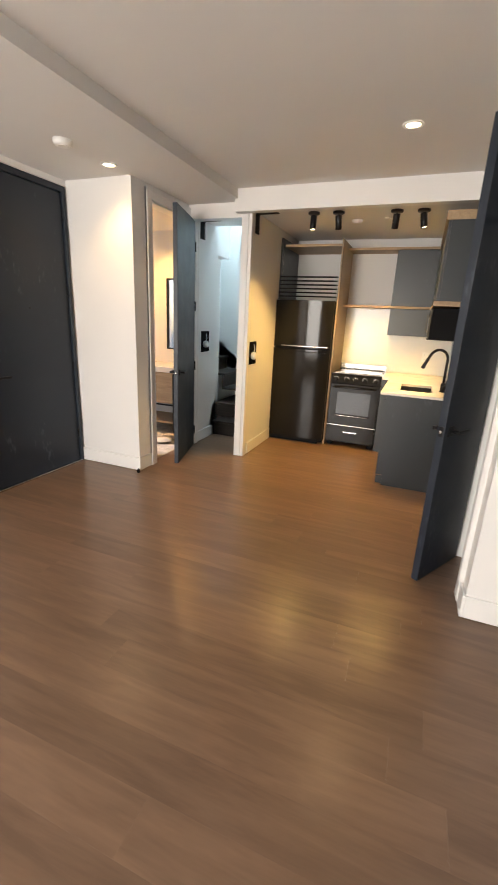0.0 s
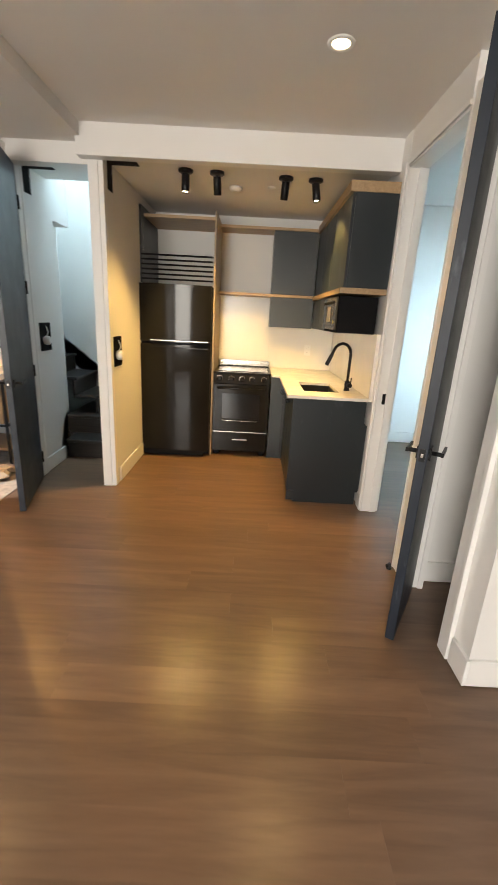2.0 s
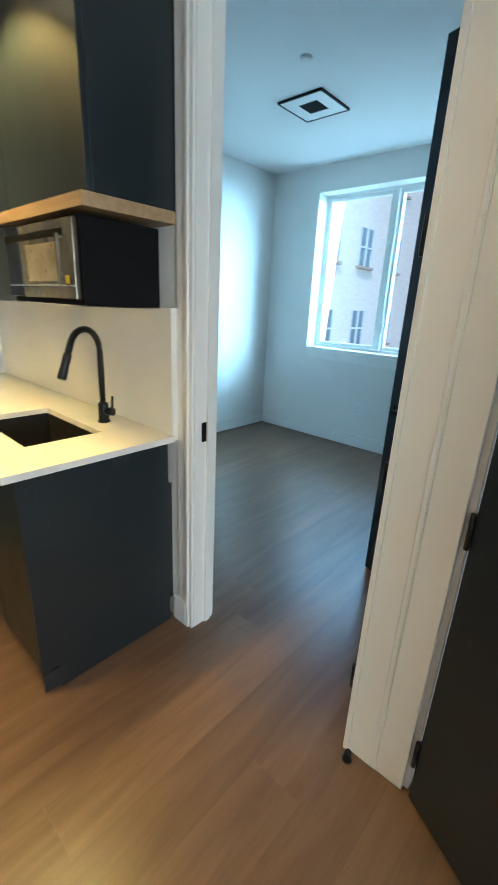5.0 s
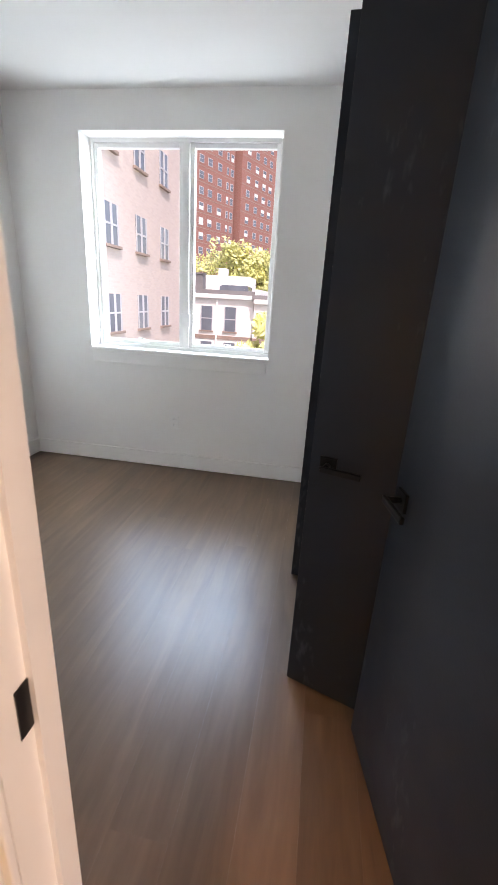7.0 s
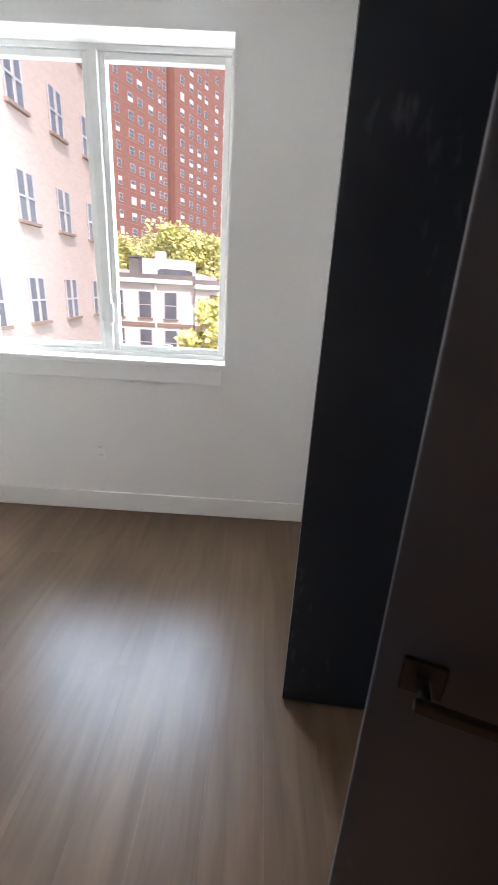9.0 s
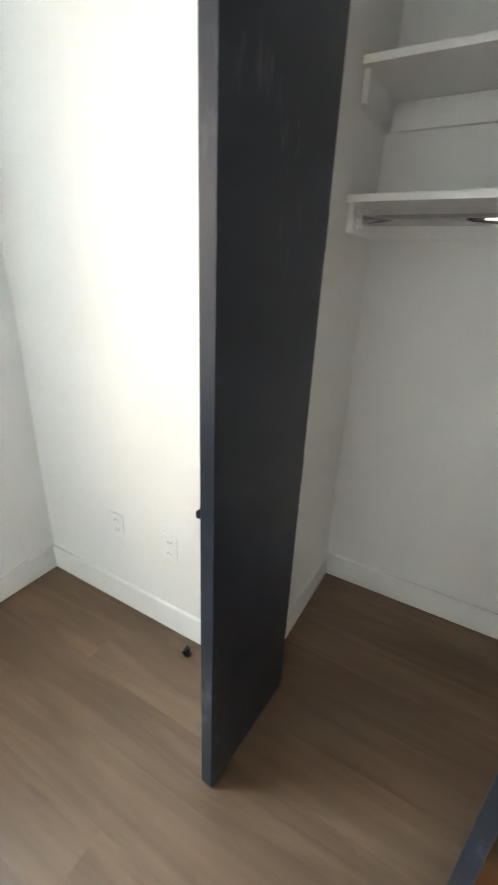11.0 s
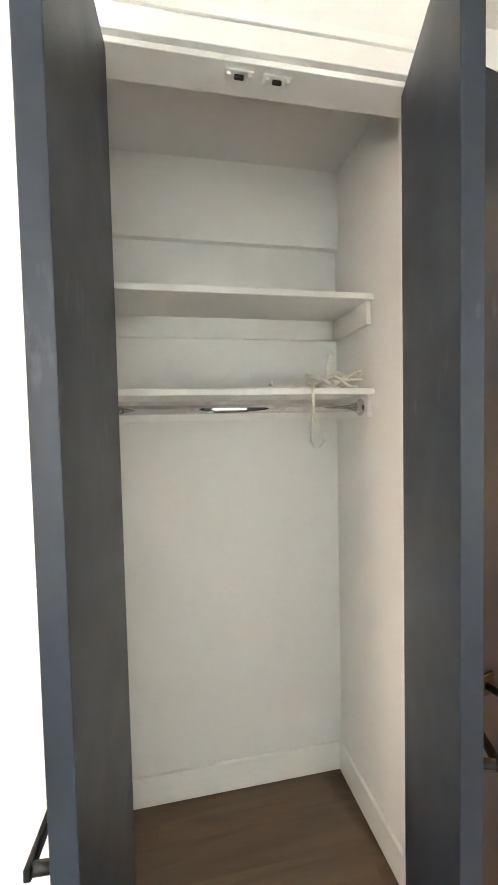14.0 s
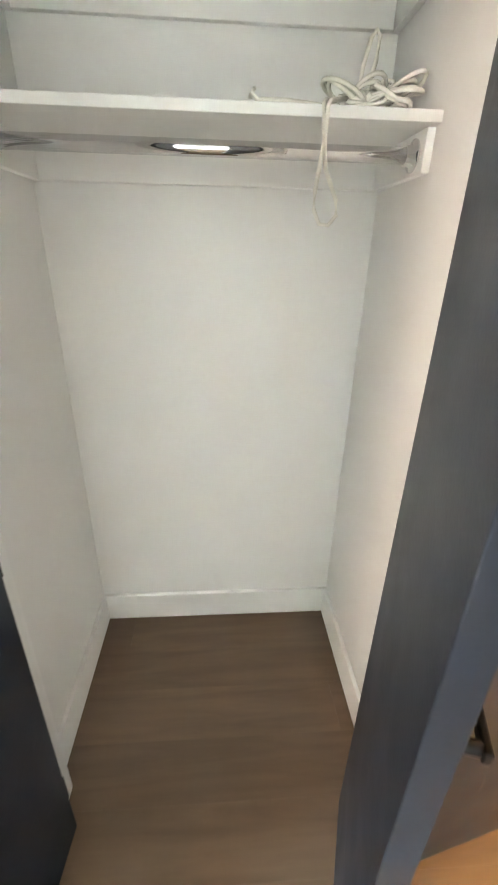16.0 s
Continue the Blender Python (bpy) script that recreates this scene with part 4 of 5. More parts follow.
part("board", boxes((0.822, 0.954, 5.205, 5.222, 0.105, 0.886), (0.822, 1.011, 5.235, 5.25, 0.001, 0.105), bevel=0.001), CABINET, fill)

# stove
X0, X1, Y0 = 0.220, 0.815, 5.235
st = thing("stove", "black freestanding range with steel top and backguard", "stove", pose(0, 0, 0))
part("body", B(X0, X1, Y0 + 0.03, KY - 0.02, 0.045, 0.895, bevel=0.004), BLACKPLASTIC, st)
part("cooktop", B(X0 - 0.004, X1 + 0.004, Y0 + 0.01, KY - 0.03, 0.895, 0.912, bevel=0.004), BLACKGLASS, st, "smooth dark cooktop")
part("lid", B(X0 + 0.03, X1 - 0.03, Y0 + 0.09, KY - 0.17, 0.913, 0.921, bevel=0.003), STEEL, st, "bright steel burner cover")
part("backguard", boxes((X0, X1, KY - 0.075, KY - 0.030, 0.912, 0.985), (X0 + 0.02, X1 - 0.02, KY - 0.16, KY - 0.076, 0.930, 0.945), bevel=0.006), STEEL, st, "bright steel backguard")
bm = bmesh.new()
v = [bm.verts.new(p) for p in ((X0, Y0 - 0.012, 0.800), (X1, Y0 - 0.012, 0.800), (X1, Y0 + 0.012, 0.894), (X0, Y0 + 0.012, 0.894), (X0, Y0 + 0.05, 0.800), (X1, Y0 + 0.05, 0.800), (X1, Y0 + 0.05, 0.894), (X0, Y0 + 0.05, 0.894))]
for q in ((0, 1, 2, 3), (5, 4, 7, 6), (4, 0, 3, 7), (1, 5, 6, 2), (3, 2, 6, 7), (4, 5, 1, 0)):
    bm.faces.new([v[i] for i in q])
cp = part("control_panel", bm, BLACKSTEEL, st, "sloped control panel")
for kx in (0.285, 0.41, 0.518, 0.625, 0.75):
    kb = lathe(bmesh.new(), [(0.027, 0.0), (0.027, -0.006), (0.021, -0.010), (0.019, -0.032), (0.015, -0.035)], (kx, Y0 - 0.001, 0.846), "Y", 20)
    part("knob", kb, BLACKSTEEL, cp, "round knob with a bright bezel")
    part("bezel", lathe(bmesh.new(), [(0.031, 0.003), (0.031, -0.003), (0.027, -0.0035)], (kx, Y0 - 0.001, 0.846), "Y", 20), CHROME, cp, "bright knob bezel")
od = part("oven_door", B(X0 + 0.002, X1 - 0.002, Y0 - 0.008, Y0 + 0.028, 0.285, 0.790, bevel=0.005), BLACKSTEEL, st, "black oven door")
part("window", B(X0 + 0.10, X1 - 0.10, Y0 - 0.0105, Y0 - 0.0085, 0.42, 0.69, bevel=0.0005), BLACKGLASS, od, "dark oven window")
hb = tube(bmesh.new(), [(X0 + 0.05, Y0 - 0.010, 0.748), (X0 + 0.06, Y0 - 0.042, 0.750), (X0 + 0.14, Y0 - 0.050, 0.752), (X1 - 0.14, Y0 - 0.050, 0.752), (X1 - 0.06, Y0 - 0.042, 0.750), (X1 - 0.05, Y0 - 0.010, 0.748)], 0.011, 12)
part("handle", hb, BLACKSTEEL, od, "curved bar handle")
part("trim", tube(bmesh.new(), [(X0 + 0.09, Y0 - 0.012, 0.405), (X0 + 0.13, Y0 - 0.014, 0.398), (X1 - 0.13, Y0 - 0.014, 0.398), (X1 - 0.09, Y0 - 0.012, 0.405)], 0.004, 8), STEEL, od, "thin bright trim line")
dr = part("drawer", B(X0 + 0.002, X1 - 0.002, Y0 - 0.006, Y0 + 0.028, 0.060, 0.268, bevel=0.005), BLACKSTEEL, st, "storage drawer")
part("trim", B(X0 + 0.004, X1 - 0.004, Y0 - 0.011, Y0 - 0.004, 0.269, 0.279, bevel=0.001), STEEL, st, "bright trim strip")
part("handle", boxes((0.44, 0.60, Y0 - 0.026, Y0 - 0.018, 0.185, 0.200), (0.445, 0.46, Y0 - 0.018, Y0 - 0.006, 0.186, 0.199), (0.58, 0.595, Y0 - 0.018, Y0 - 0.006, 0.186, 0.199), bevel=0.002), CHROME, dr, "bright drawer handle")
for fx in (X0 + 0.05, X1 - 0.05):
    part("foot", B(fx - 0.03, fx + 0.03, Y0 + 0.05, Y0 + 0.10, 0.0, 0.045, bevel=0.004), BLACKPLASTIC, st)

# unfinished openings and wall boxes
def wall_box(m, group="unfinished wall boxes"):
    b = thing("wall_box", "open black wall box with white wiring hub hanging out", "wall box", m, group=group)
    bw, bh = 0.092, 0.120
    part("frame", boxes((-bw, bw, 0, 0.010, -bh, -bh + 0.014), (-bw, bw, 0, 0.010, bh - 0.014, bh), (-bw, -bw + 0.014, 0, 0.010, -bh + 0.014, bh - 0.014), (bw - 0.014, bw, 0, 0.010, -bh + 0.014, bh - 0.014), bevel=0.001), BLACKPLASTIC, b)
    part("back", B(-bw + 0.014, bw - 0.014, 0.0005, 0.0020, -bh + 0.014, bh - 0.014), BLACKPLASTIC, b, "dark box inside")
    part("hub", lathe(bmesh.new(), [(0.034, 0.002), (0.040, 0.014), (0.038, 0.040), (0.024, 0.054)], (0.012, 0, -0.030), "Y", 18), WHITEPLASTIC, b, "white plastic hub")
    part("wire", tube(bmesh.new(), [(0.012, 0.02, 0.0), (0.0, 0.03, 0.04), (-0.02, 0.012, 0.075), (-0.03, 0.002, 0.09)], 0.004, 6), WHITEPLASTIC, b, "short white wire")
    return b


wb = wall_box(pose(HX, 4.66, 1.21, 0, 0, -90))
copy_thing(wb, pose(KXL, 4.42, 1.14, 0, 0, -90))


def corner_slot(x, y, z):
    c = thing("corner_slot", "open black slot cut into the corner of wall and ceiling", "wall opening", pose(x, y, z), group="corner slots")
    part("wall_slot", boxes((0.0, 0.003, -0.055, 0.055, -0.19, -0.002)), BLACKPLASTIC, c, "dark slot in the wall")
    part("ceiling_slot", boxes((0.004, 0.21, -0.055, 0.055, -0.003, 0.0)), BLACKPLASTIC, c, "dark slot in the ceiling")
    part("rail", boxes((0.003, 0.010, 0.030, 0.036, -0.18, -0.01), (0.010, 0.20, 0.030, 0.036, -0.010, -0.003)), STEEL, c, "thin metal rail")


corner_slot(KXL, 4.40, KCEIL)
corner_slot(HX, 4.58, 2.5)

# ---- stair hall ----
stair = thing("staircase", "black stained winder stairs turning behind the wall", "stairs", pose(0, 0, 0), kind="structure")
RX = KXL - 0.122
for k in range(2):
    z = 0.19 * (k + 1)
    y = 4.90 + 0.26 * k
    part("riser", B(HX - 0.11 * (k > 0), RX, y + 0.025, y + 0.045, z - 0.19 + 0.001 * k, z - 0.03), STAIRWOOD, stair)
    part("tread", B(HX - 0.11 * (k > 0), RX, y, 5.949 if k else y + 0.285, z - 0.03, z, bevel=0.006), STAIRWOOD, stair)
for k in range(7):
    z = 0.19 * (k + 3)
    x = HX + 0.22 - 0.24 * k
    part("riser", B(x - 0.045, x - 0.025, 5.302, 5.93, z - 0.19, z - 0.03), STAIRWOOD, stair)
    part("tread", B(x - 0.285, x, 5.302, 5.93, z - 0.03, z, bevel=0.006), STAIRWOOD, stair)
bm = bmesh.new()
v = [bm.verts.new(p) for p in ((RX, 5.949, 0.381), (HX + 0.26, 5.949, 0.381), (HX - 1.4, 5.949, 1.68), (HX - 1.4, 5.949, 1.90), (HX + 0.34, 5.949, 0.55), (RX, 5.949, 0.52))]
bm.faces.new(v)
bmesh.ops.solidify(bm, geom=bm.faces[:], thickness=0.016)
part("skirt_board", bm, TRIM, stair, "white painted sloping skirt board")
bm = bmesh.new()
v = [bm.verts.new(p) for p in ((HX + 0.001, 4.86, 0.002), (HX + 0.001, 4.985, 0.002), (HX + 0.001, 4.985, 0.47), (HX + 0.001, 4.90, 0.40), (HX + 0.001, 4.80, 0.14))]
bm.faces.new(v)
bmesh.ops.solidify(bm, geom=bm.faces[:], thickness=-0.016)
part("skirt_board", bm, TRIM, stair, "white painted stepped skirt board")
setting("stair_ceiling", boxes((-3.4, -1.35, 4.9, 6.1, 4.2, 4.3), (-1.35, KXL - 0.12, 4.9, 5.02, 4.2, 4.3), (-0.70, KXL - 0.12, 5.02, 6.1, 4.2, 4.3)), CEILING, "stairwell ceiling round a skylight", "ceiling")

# ---- bathroom ----
TILE = surface("bathroom_tile", (0.42, 0.36, 0.30), 0.3, var=0.35, scale=14, fine=40, bump=0.03)
setting("bathroom_floor", B(-3.0, HX - 0.06, BYW + 0.12, 5.1, 0.0, 0.006), TILE, "brown patterned bathroom floor tiles", "floor")
van = thing("bathroom_vanity", "oak bathroom vanity with white top on a black metal frame", "vanity", pose(0, 0, 0))
VX0, VX1, VY0 = -2.75, -1.62, 4.60
part("top", B(VX0 - 0.01, VX1 + 0.01, VY0 - 0.015, 5.10, 0.80, 0.87, bevel=0.004), QUARTZ, van, "white basin top")
part("drawer", B(VX0 + 0.03, VX1 - 0.03, VY0 + 0.01, 5.08, 0.40, 0.795, bevel=0.003), OAK, van, "oak drawer box")
part("shelf", B(VX0 + 0.02, VX1 - 0.02, VY0 + 0.01, 5.08, 0.14, 0.165, bevel=0.002), OAK, van, "oak lower shelf")
for vx in (VX0, VX1 - 0.02):
    for vy in (VY0, 5.07):
        part("leg", B(vx, vx + 0.02, vy, vy + 0.02, 0.006, 0.80), BLACK, van, "black square leg")
    part("rail", B(vx, vx + 0.02, VY0 + 0.021, 5.069, 0.375, 0.395), BLACK, van)
part("rail", B(VX0 + 0.021, VX1 - 0.021, VY0, VY0 + 0.009, 0.375, 0.395), BLACK, van)
mir = thing("bathroom_mirror", "black framed bathroom mirror on the wall", "mirror", pose(0, 0, 0))
part("frame", boxes((-2.02, -2.00, 5.07, 5.10, 1.05, 1.95), (-1.52, -1.50, 5.07, 5.10, 1.05, 1.95), (-2.00, -1.52, 5.07, 5.10, 1.05, 1.07), (-2.00, -1.52, 5.07, 5.10, 1.93, 1.95)), BLACK, mir)
part("glass", B(-2.00, -1.52, 5.088, 5.098, 1.07, 1.93), CHROME, mir, "mirror glass")
random.seed(12)
PAPER = surface("crumpled_paper", (0.62, 0.52, 0.40), 0.9, var=0.2, scale=8, fine=30, bump=0.05)
pile = bmesh.new()
for k in range(26):
    cx, cy = random.uniform(-2.15, -1.55), random.uniform(3.75, 4.5)
    r = random.uniform(0.03, 0.09)
    g = bmesh.ops.create_icosphere(pile, subdivisions=2, radius=r, matrix=Matrix.Translation((cx, cy, 0.006 + r * 0.45)) @ Matrix.Diagonal((1.3, 1, 0.5, 1)))
    for vv in g["verts"]:
        vv.co += Vector([random.uniform(-0.18, 0.18) * r for _ in range(3)])
        vv.co.z = max(vv.co.z, 0.0065)
tagged(mesh_object("packing_paper", pile, PAPER), "crumpled beige packing paper on the bathroom floor", "packing paper", kind="stuff")

# ---- view from the bedroom window ----
BRICKW = bpy.data.materials.new("cream_brick")
BRICKR = bpy.data.materials.new("red_brick")
for m, c1, c2, mo, sc in ((BRICKW, (0.55, 0.45, 0.405), (0.60, 0.50, 0.45), (0.56, 0.49, 0.45), 1.0), (BRICKR, (0.26, 0.11, 0.09), (0.31, 0.14, 0.115), (0.32, 0.20, 0.17), 1.0)):
    n, l, b = nodes_of(m)
    tc = n.new("ShaderNodeTexCoord")
    sep, com = n.new("ShaderNodeSeparateXYZ"), n.new("ShaderNodeCombineXYZ")
    ad = n.new("ShaderNodeMath")
    l.new(tc.outputs["Object"], sep.inputs[0])
    l.new(sep.outputs["X"], ad.inputs[0])
    l.new(sep.outputs["Y"], ad.inputs[1])
    l.new(ad.outputs[0], com.inputs["X"])
    l.new(sep.outputs["Z"], com.inputs["Y"])
    bk = n.new("ShaderNodeTexBrick")
    bk.inputs["Color1"].default_value, bk.inputs["Color2"].default_value, bk.inputs["Mortar"].default_value = (*c1, 1), (*c2, 1), (*mo, 1)
    bk.inputs["Scale"].default_value, bk.inputs["Brick Width"].default_value, bk.inputs["Row Height"].default_value, bk.inputs["Mortar Size"].default_value = sc, 0.24, 0.08, 0.008
    l.new(com.outputs[0], bk.inputs["Vector"])
    l.new(bk.outputs["Color"], b.inputs["Base Color"])
    b.inputs["Roughness"].default_value = 0.9
STUCCO = surface("white_stucco", (0.82, 0.80, 0.77), 0.9, var=0.06, scale=0.6, fine=12, bump=0.03)
ROOFING = surface("grey_roofing", (0.20, 0.19, 0.19), 0.9, var=0.2, scale=0.5, fine=8, bump=0.03)
FARGLASS = surface("far_window_glass", (0.15, 0.17, 0.20), 0.12, var=0.2, scale=0.8, bump=0)
FARFRAME = surface("far_window_frame", (0.46, 0.46, 0.48), 0.6, var=0.05, scale=1, bump=0)
STONE = surface("brown_stone_sill", (0.30, 0.22, 0.18), 0.85, var=0.1, scale=2, bump=0.02)
LEAF = surface("tree_leaves", (0.66, 0.66, 0.28), 0.6, var=0.5, scale=1.2, fine=10, bump=0.0)
BARK = surface("tree_bark", (0.10, 0.07, 0.05), 0.9, var=0.3, scale=4, fine=20, bump=0.1)
GROUND = -9.0
setting("ground", B(-150, 450, -300, 300, GROUND - 0.3, GROUND), surface("city_ground", (0.16, 0.16, 0.15), 0.9, var=0.25, scale=0.08, fine=2, bump=0.02), "grey city ground far below", "ground")


def building(name, label, x0, x1, y0, y1, z1, mat):
    b = thing(name, label, "building", pose(0, 0, 0))
    part("wall", B(x0, x1, y0, y1, GROUND, z1), mat, b)
    part("roof", boxes((x0 - 0.15, x1 + 0.15, y0 - 0.15, y1 + 0.15, z1 + 0.001, z1 + 0.25)), ROOFING, b)
    return b


def far_window(parent, axis, plane, out, a, z, w, h, double=True):
    """A window on a facade. axis: the facade's normal, out: its outward sign, a: centre along the facade."""
    def bx(bm, a0, a1, d0, d1, z0, z1):
        p0, p1 = sorted((plane + out * d0, plane + out * d1))
        return box(bm, a0, a1, p0, p1, z0, z1) if axis == "y" else box(bm, p0, p1, a0, a1, z0, z1)
    bm = bmesh.new()
    for q in ((a - w / 2, a - w / 2 + 0.06), (a + w / 2 - 0.06, a + w / 2)):
        bx(bm, *q, -0.02, 0.04, z - h / 2, z + h / 2)
    bx(bm, a - w / 2 + 0.06, a + w / 2 - 0.06, -0.02, 0.04, z - 0.03, z + 0.03)
    if double:
        bx(bm, a - 0.05, a + 0.05, -0.02, 0.05, z - h / 2, z + h / 2)
    f = part("window", bm, FARFRAME, parent)
    part("pane", bx(bmesh.new(), a - w / 2, a + w / 2, 0.002, 0.012, z - h / 2, z + h / 2), FARGLASS, f)
    part("sill", bx(bmesh.new(), a - w / 2 - 0.08, a + w / 2 + 0.08, 0.0, 0.12, z - h / 2 - 0.09, z - h / 2), STONE, f)


cream = building("brick_building", "cream brick apartment building with narrow paired windows", 8.0, 23.4, 11.0, 24.0, 13.5, BRICKW)
for zz in (-4.94, -2.09, 0.76, 3.61, 6.46, 9.31):
    for xx in (11.1, 13.45, 15.75, 18.2, 20.7):
        far_window(cream, "y", 11.0, -1, xx, zz, 0.98, 1.28)

def brick_tower(label, m, x0, x1, y0, top, columns):
    """A tower whose facade runs along its local x and faces local -y, with band courses and rows of sash windows."""
    t = thing("brick_tower", label, "building", m, group="brick towers")
    part("wall", B(x0, x1, y0, y0 + 16, 0, top), BRICKR, t)
    part("roof", B(x0 - 0.2, x1 + 0.2, y0 - 0.2, y0 + 16.2, top + 0.001, top + 0.6), ROOFING, t)
    fr, gl, sh, band = bmesh.new(), bmesh.new(), bmesh.new(), bmesh.new()
    random.seed(len(columns))
    z = 3.0
    while z < top - 2:
        box(band, x0, x1, y0 - 0.03, y0 - 0.001, z + 1.55, z + 1.68)
        for c, w in columns:
            box(fr, c - w / 2, c + w / 2, y0 - 0.06, y0 - 0.002, z - 0.72, z + 0.72)
            for lo, hi in ((-0.62, -0.04), (0.04, 0.62)):
                bm = sh if random.random() < 0.25 else gl
                box(bm, c - w / 2 + 0.12, c + w / 2 - 0.12, y0 - 0.09, y0 - 0.061, z + lo, z + hi)
        z += 2.85
    tagged(part("window_frames", fr, FARFRAME, t, "rows of pale window frames"), kind="stuff")
    tagged(part("window_panes", gl, FARGLASS, t, "rows of dark panes"), kind="stuff")
    tagged(part("window_shades", sh, STUCCO, t, "drawn pale shades"), kind="stuff")
    tagged(part("band_courses", band, STONE, t, "thin pale band courses"), kind="stuff")


TOWER = pose(91.1, 33.4, GROUND, 0, 0, -22)
brick_tower("tall red brick apartment tower with rows of sash windows", TOWER, -14.0, 17.6, 0.0, 64.0, [(-8.5, 1.1), (-4.5, 1.5), (1.7, 1.1), (5.6, 1.5), (8.5, 1.5), (11.9, 1.5), (14.9, 0.8), (16.6, 1.1)])
brick_tower("red brick apartment tower wing standing forward of its neighbour", TOWER, 19.4, 48.0, -0.8, 62.0, [(22.2, 1.5), (26.0, 1.5), (29.5, 1.5), (32.6, 1.5), (37.8, 1.5), (42.0, 1.5)])

for y0, y1, z1, x0, ys in ((8.3, 14.6, 1.75, 30.0, (9.85, 11.5, 13.3)), (14.7, 21.0, 1.95, 30.6, (16.0, 17.8, 19.6)), (2.0, 8.2, 1.55, 29.6, (3.2, 5.0, 6.9)), (-4.4, 1.9, 1.7, 30.2, (-3.2, -1.3, 0.7))):
    h = building("row_house", "white stuccoed row house with a flat grey roof", x0, x0 + 10, y0, y1, z1, STUCCO)
    part("cornice", B(x0 - 0.30, x0 - 0.001, y0, y1, z1 - 0.30, z1 - 0.02, bevel=0.04), STUCCO, h, "projecting pale cornice")
    part("base_course", B(x0 - 0.06, x0 - 0.001, y0, y1, -1.2, -0.95), STONE, h, "brown brick band")
    part("chimney", boxes((x0 + 0.6, x0 + 1.4, y1 - 2.6, y1 - 2.0, z1 + 0.252, z1 + 1.2), (x0 + 0.55, x0 + 1.45, y1 - 2.65, y1 - 1.95, z1 + 1.2, z1 + 1.3)), ROOFING, h, "dark capped chimney")
    part("chimney", boxes((x0 + 3, x0 + 3.7, y0 + 2.6, y0 + 3.2, z1 + 0.252, z1 + 1.8)), STUCCO, h, "pale stuccoed chimney")
    part("skylight", boxes((x0 + 1.0, x0 + 2.6, y0 + 0.6, y0 + 2.6, z1 + 0.252, z1 + 0.55), (x0 + 1.1, x0 + 2.5, y0 + 0.7, y0 + 2.5, z1 + 0.55, z1 + 0.62)), FARGLASS, h, "low roof skylight")
    part("bulkhead", B(x0 + 5, x0 + 8, y0 + 1.2, y1 - 1.6, z1 + 0.252, z1 + 1.4), STUCCO, h, "white stair bulkhead")
    part("parapet", boxes((x0, x0 + 9.9, y1 - 0.25, y1 - 0.01, z1 + 0.252, z1 + 0.6)), STUCCO, h)
    part("downpipe", tube(bmesh.new(), [(x0 - 0.08, y0 + 2.5, z1 - 0.32), (x0 - 0.08, y0 + 2.5, -6.0)], 0.06, 8), STUCCO, h, "white downpipe")
    for zz in (0.15, -2.2):
        for yy in ys:
            far_window(h, "x", x0, -1, yy, zz, 0.85, 1.6, False)


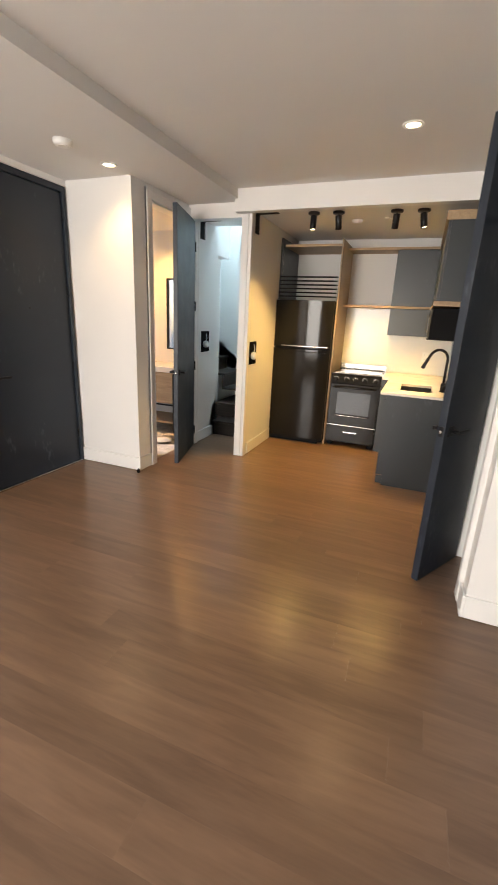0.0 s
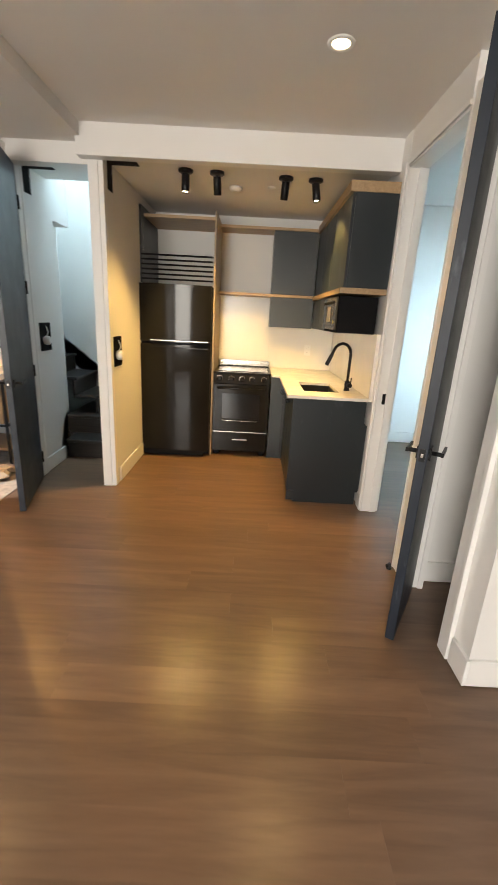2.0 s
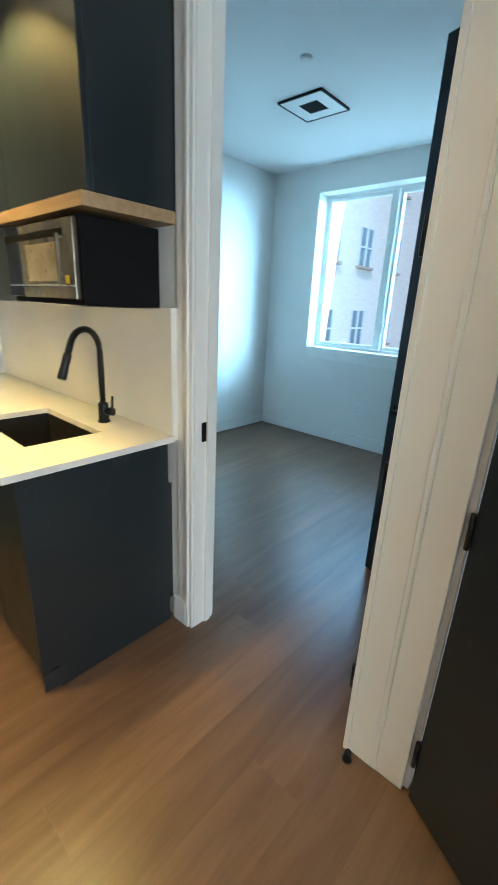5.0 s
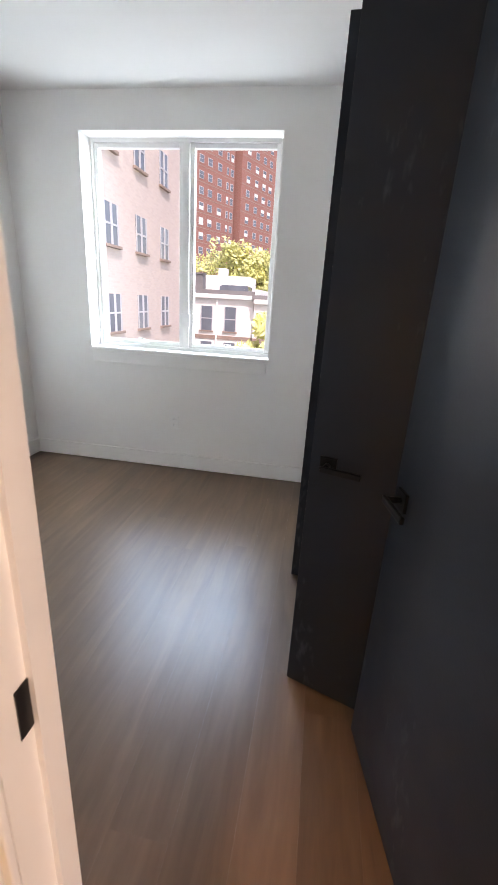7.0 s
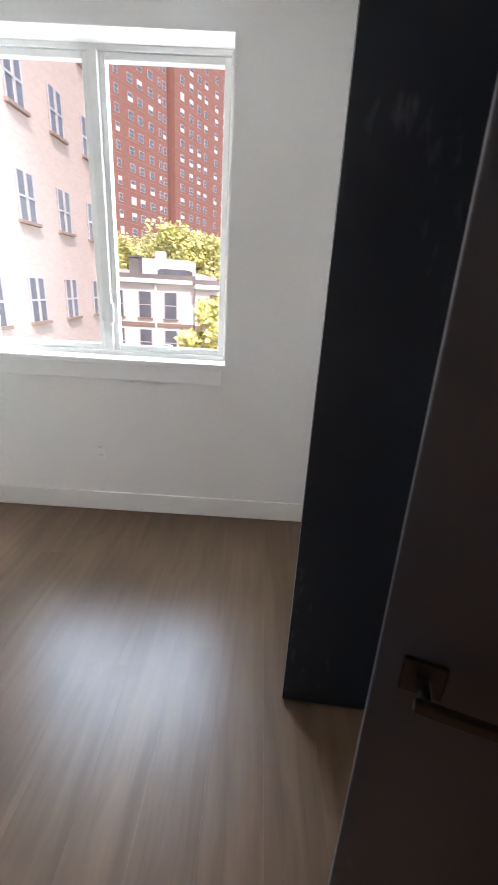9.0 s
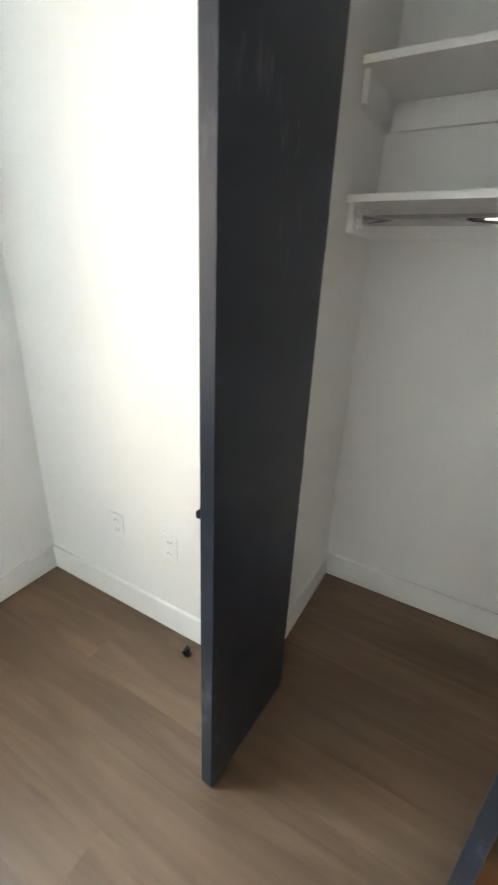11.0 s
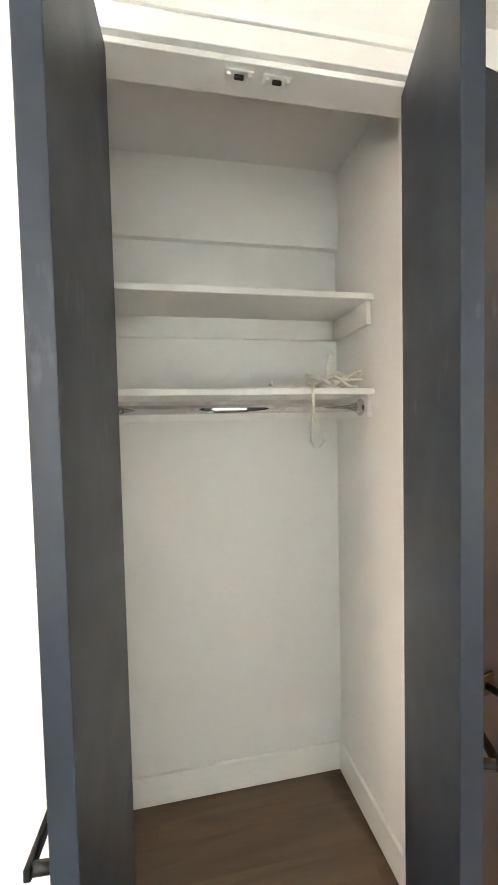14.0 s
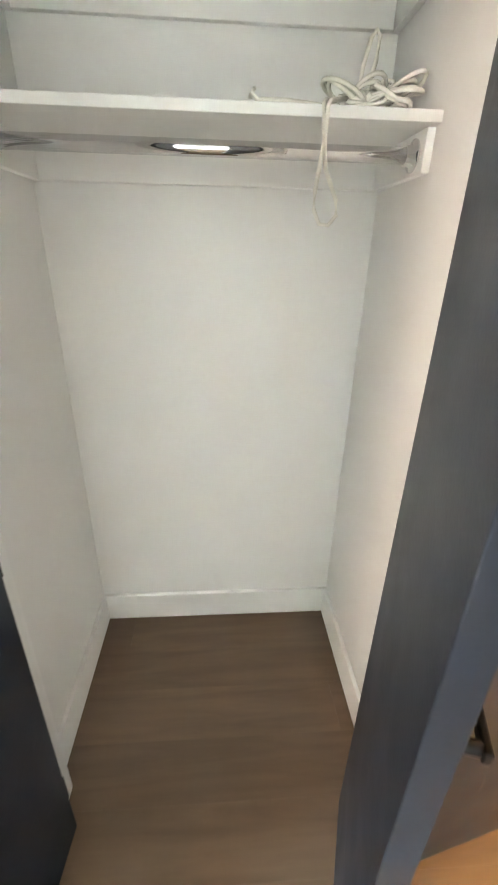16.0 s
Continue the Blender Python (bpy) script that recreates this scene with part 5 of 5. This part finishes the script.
def tree(x, y, top, spread, seed, label):
    random.seed(seed)
    t = thing("tree", label, "tree", pose(x, y, GROUND), group="city trees")
    h = top - GROUND
    bm = bmesh.new()
    tube(bm, [(0, 0, 0), (0.1, 0.05, h * 0.3), (0.0, 0.1, h * 0.6), (0.1, 0.0, h * 0.85)], [0.28, 0.22, 0.15, 0.06], 8)
    for k in range(7):
        a = k * 2.4
        z0 = h * random.uniform(0.35, 0.65)
        tube(bm, [(0, 0, z0), (math.cos(a) * spread * 0.4, math.sin(a) * spread * 0.4, z0 + h * 0.12), (math.cos(a) * spread * 0.8, math.sin(a) * spread * 0.8, z0 + h * 0.18)], [0.10, 0.06, 0.02], 6)
    part("trunk", bm, BARK, t)
    verts, faces = [], []
    for c in range(64):
        a, u = random.uniform(0, 6.283), random.random() ** 0.5
        cz = h * random.uniform(0.5, 0.95)
        rr = spread * u * (1.0 if cz < h * 0.8 else 0.65)
        centre = Vector((rr * math.cos(a), rr * math.sin(a), cz))
        cr = spread * random.uniform(0.18, 0.32)
        for _ in range(80):
            d = Vector((random.gauss(0, 1), random.gauss(0, 1), random.gauss(0, 0.8))).normalized() * cr * random.uniform(0.5, 1.0)
            p = centre + d
            s = random.uniform(0.12, 0.26)
            u1 = Vector((random.gauss(0, 1), random.gauss(0, 1), random.gauss(0, 1))).normalized()
            w1 = u1.orthogonal().normalized()
            i = len(verts)
            verts += [p + u1 * s, p + w1 * s * 0.6, p - u1 * s, p - w1 * s * 0.6]
            faces.append((i, i + 1, i + 2, i + 3))
    me = bpy.data.meshes.new("crown")
    me.from_pydata([tuple(q) for q in verts], [], faces)
    me.materials.append(LEAF)
    cr = new("crown", me)
    cr.parent = t
    tagged(cr, "loose green leaves")


for i, (x, y, top_z, sp) in enumerate(((22.0, 6.0, 1.2, 1.6), (21.0, 2.6, 1.6, 2.4), (46.0, 9.0, 6.6, 3.6), (45.0, 13.0, 7.0, 4.0), (47.0, 17.5, 6.2, 3.6), (46.0, 4.5, 6.2, 3.6), (48.0, 22.5, 6.0, 4.0), (50.0, 11.0, 6.9, 4.0))):
    tree(x, y, top_z, sp, 30 + i, "leafy green city tree in sunlight")

# ---- floor, plank by plank ----
floor = setting("floor", boxes((EX - 0.15, RIGHT + 0.1, BACK - 0.15, BYW, -0.06, -0.013), (-3.3, WX + 0.2, BYW, BYL + 0.15, -0.06, -0.013)), surface("subfloor", (0.10, 0.06, 0.04), 0.6), "dark brown stained oak plank floor", "floor")
random.seed(7)
PW, GAP = 0.178, 0.0002
sizes = {}


def plank_mesh(length):
    key = round(length, 2)
    if key not in sizes:
        bm = B(0, key - GAP, 0, PW - GAP, -0.012, 0.0)
        bmesh.ops.recalc_face_normals(bm, faces=bm.faces)
        me = bpy.data.meshes.new("plank")
        bm.to_mesh(me)
        bm.free()
        me.materials.append(FLOORWOOD)
        sizes[key] = me
    return sizes[key]


y = BACK - 0.1
while y < BYL + 0.1:
    x0 = EX - 0.10 if y < BYW else (-3.2 if y < KY + 0.1 else LX)
    x, first = x0, True
    xe = RIGHT + 0.06 if y < RY else WX + 0.06
    while x < xe - 0.02:
        L = random.choice((1.2, 1.5, 1.8, 2.1, 2.4))
        if first:
            L, first = round(L * random.uniform(0.3, 1.0), 2), False
        L = min(L, round(xe - x, 2))
        ob = new("plank", plank_mesh(L))
        ob.location = (x, y, 0)
        ob.parent = floor
        x += L
    y += PW
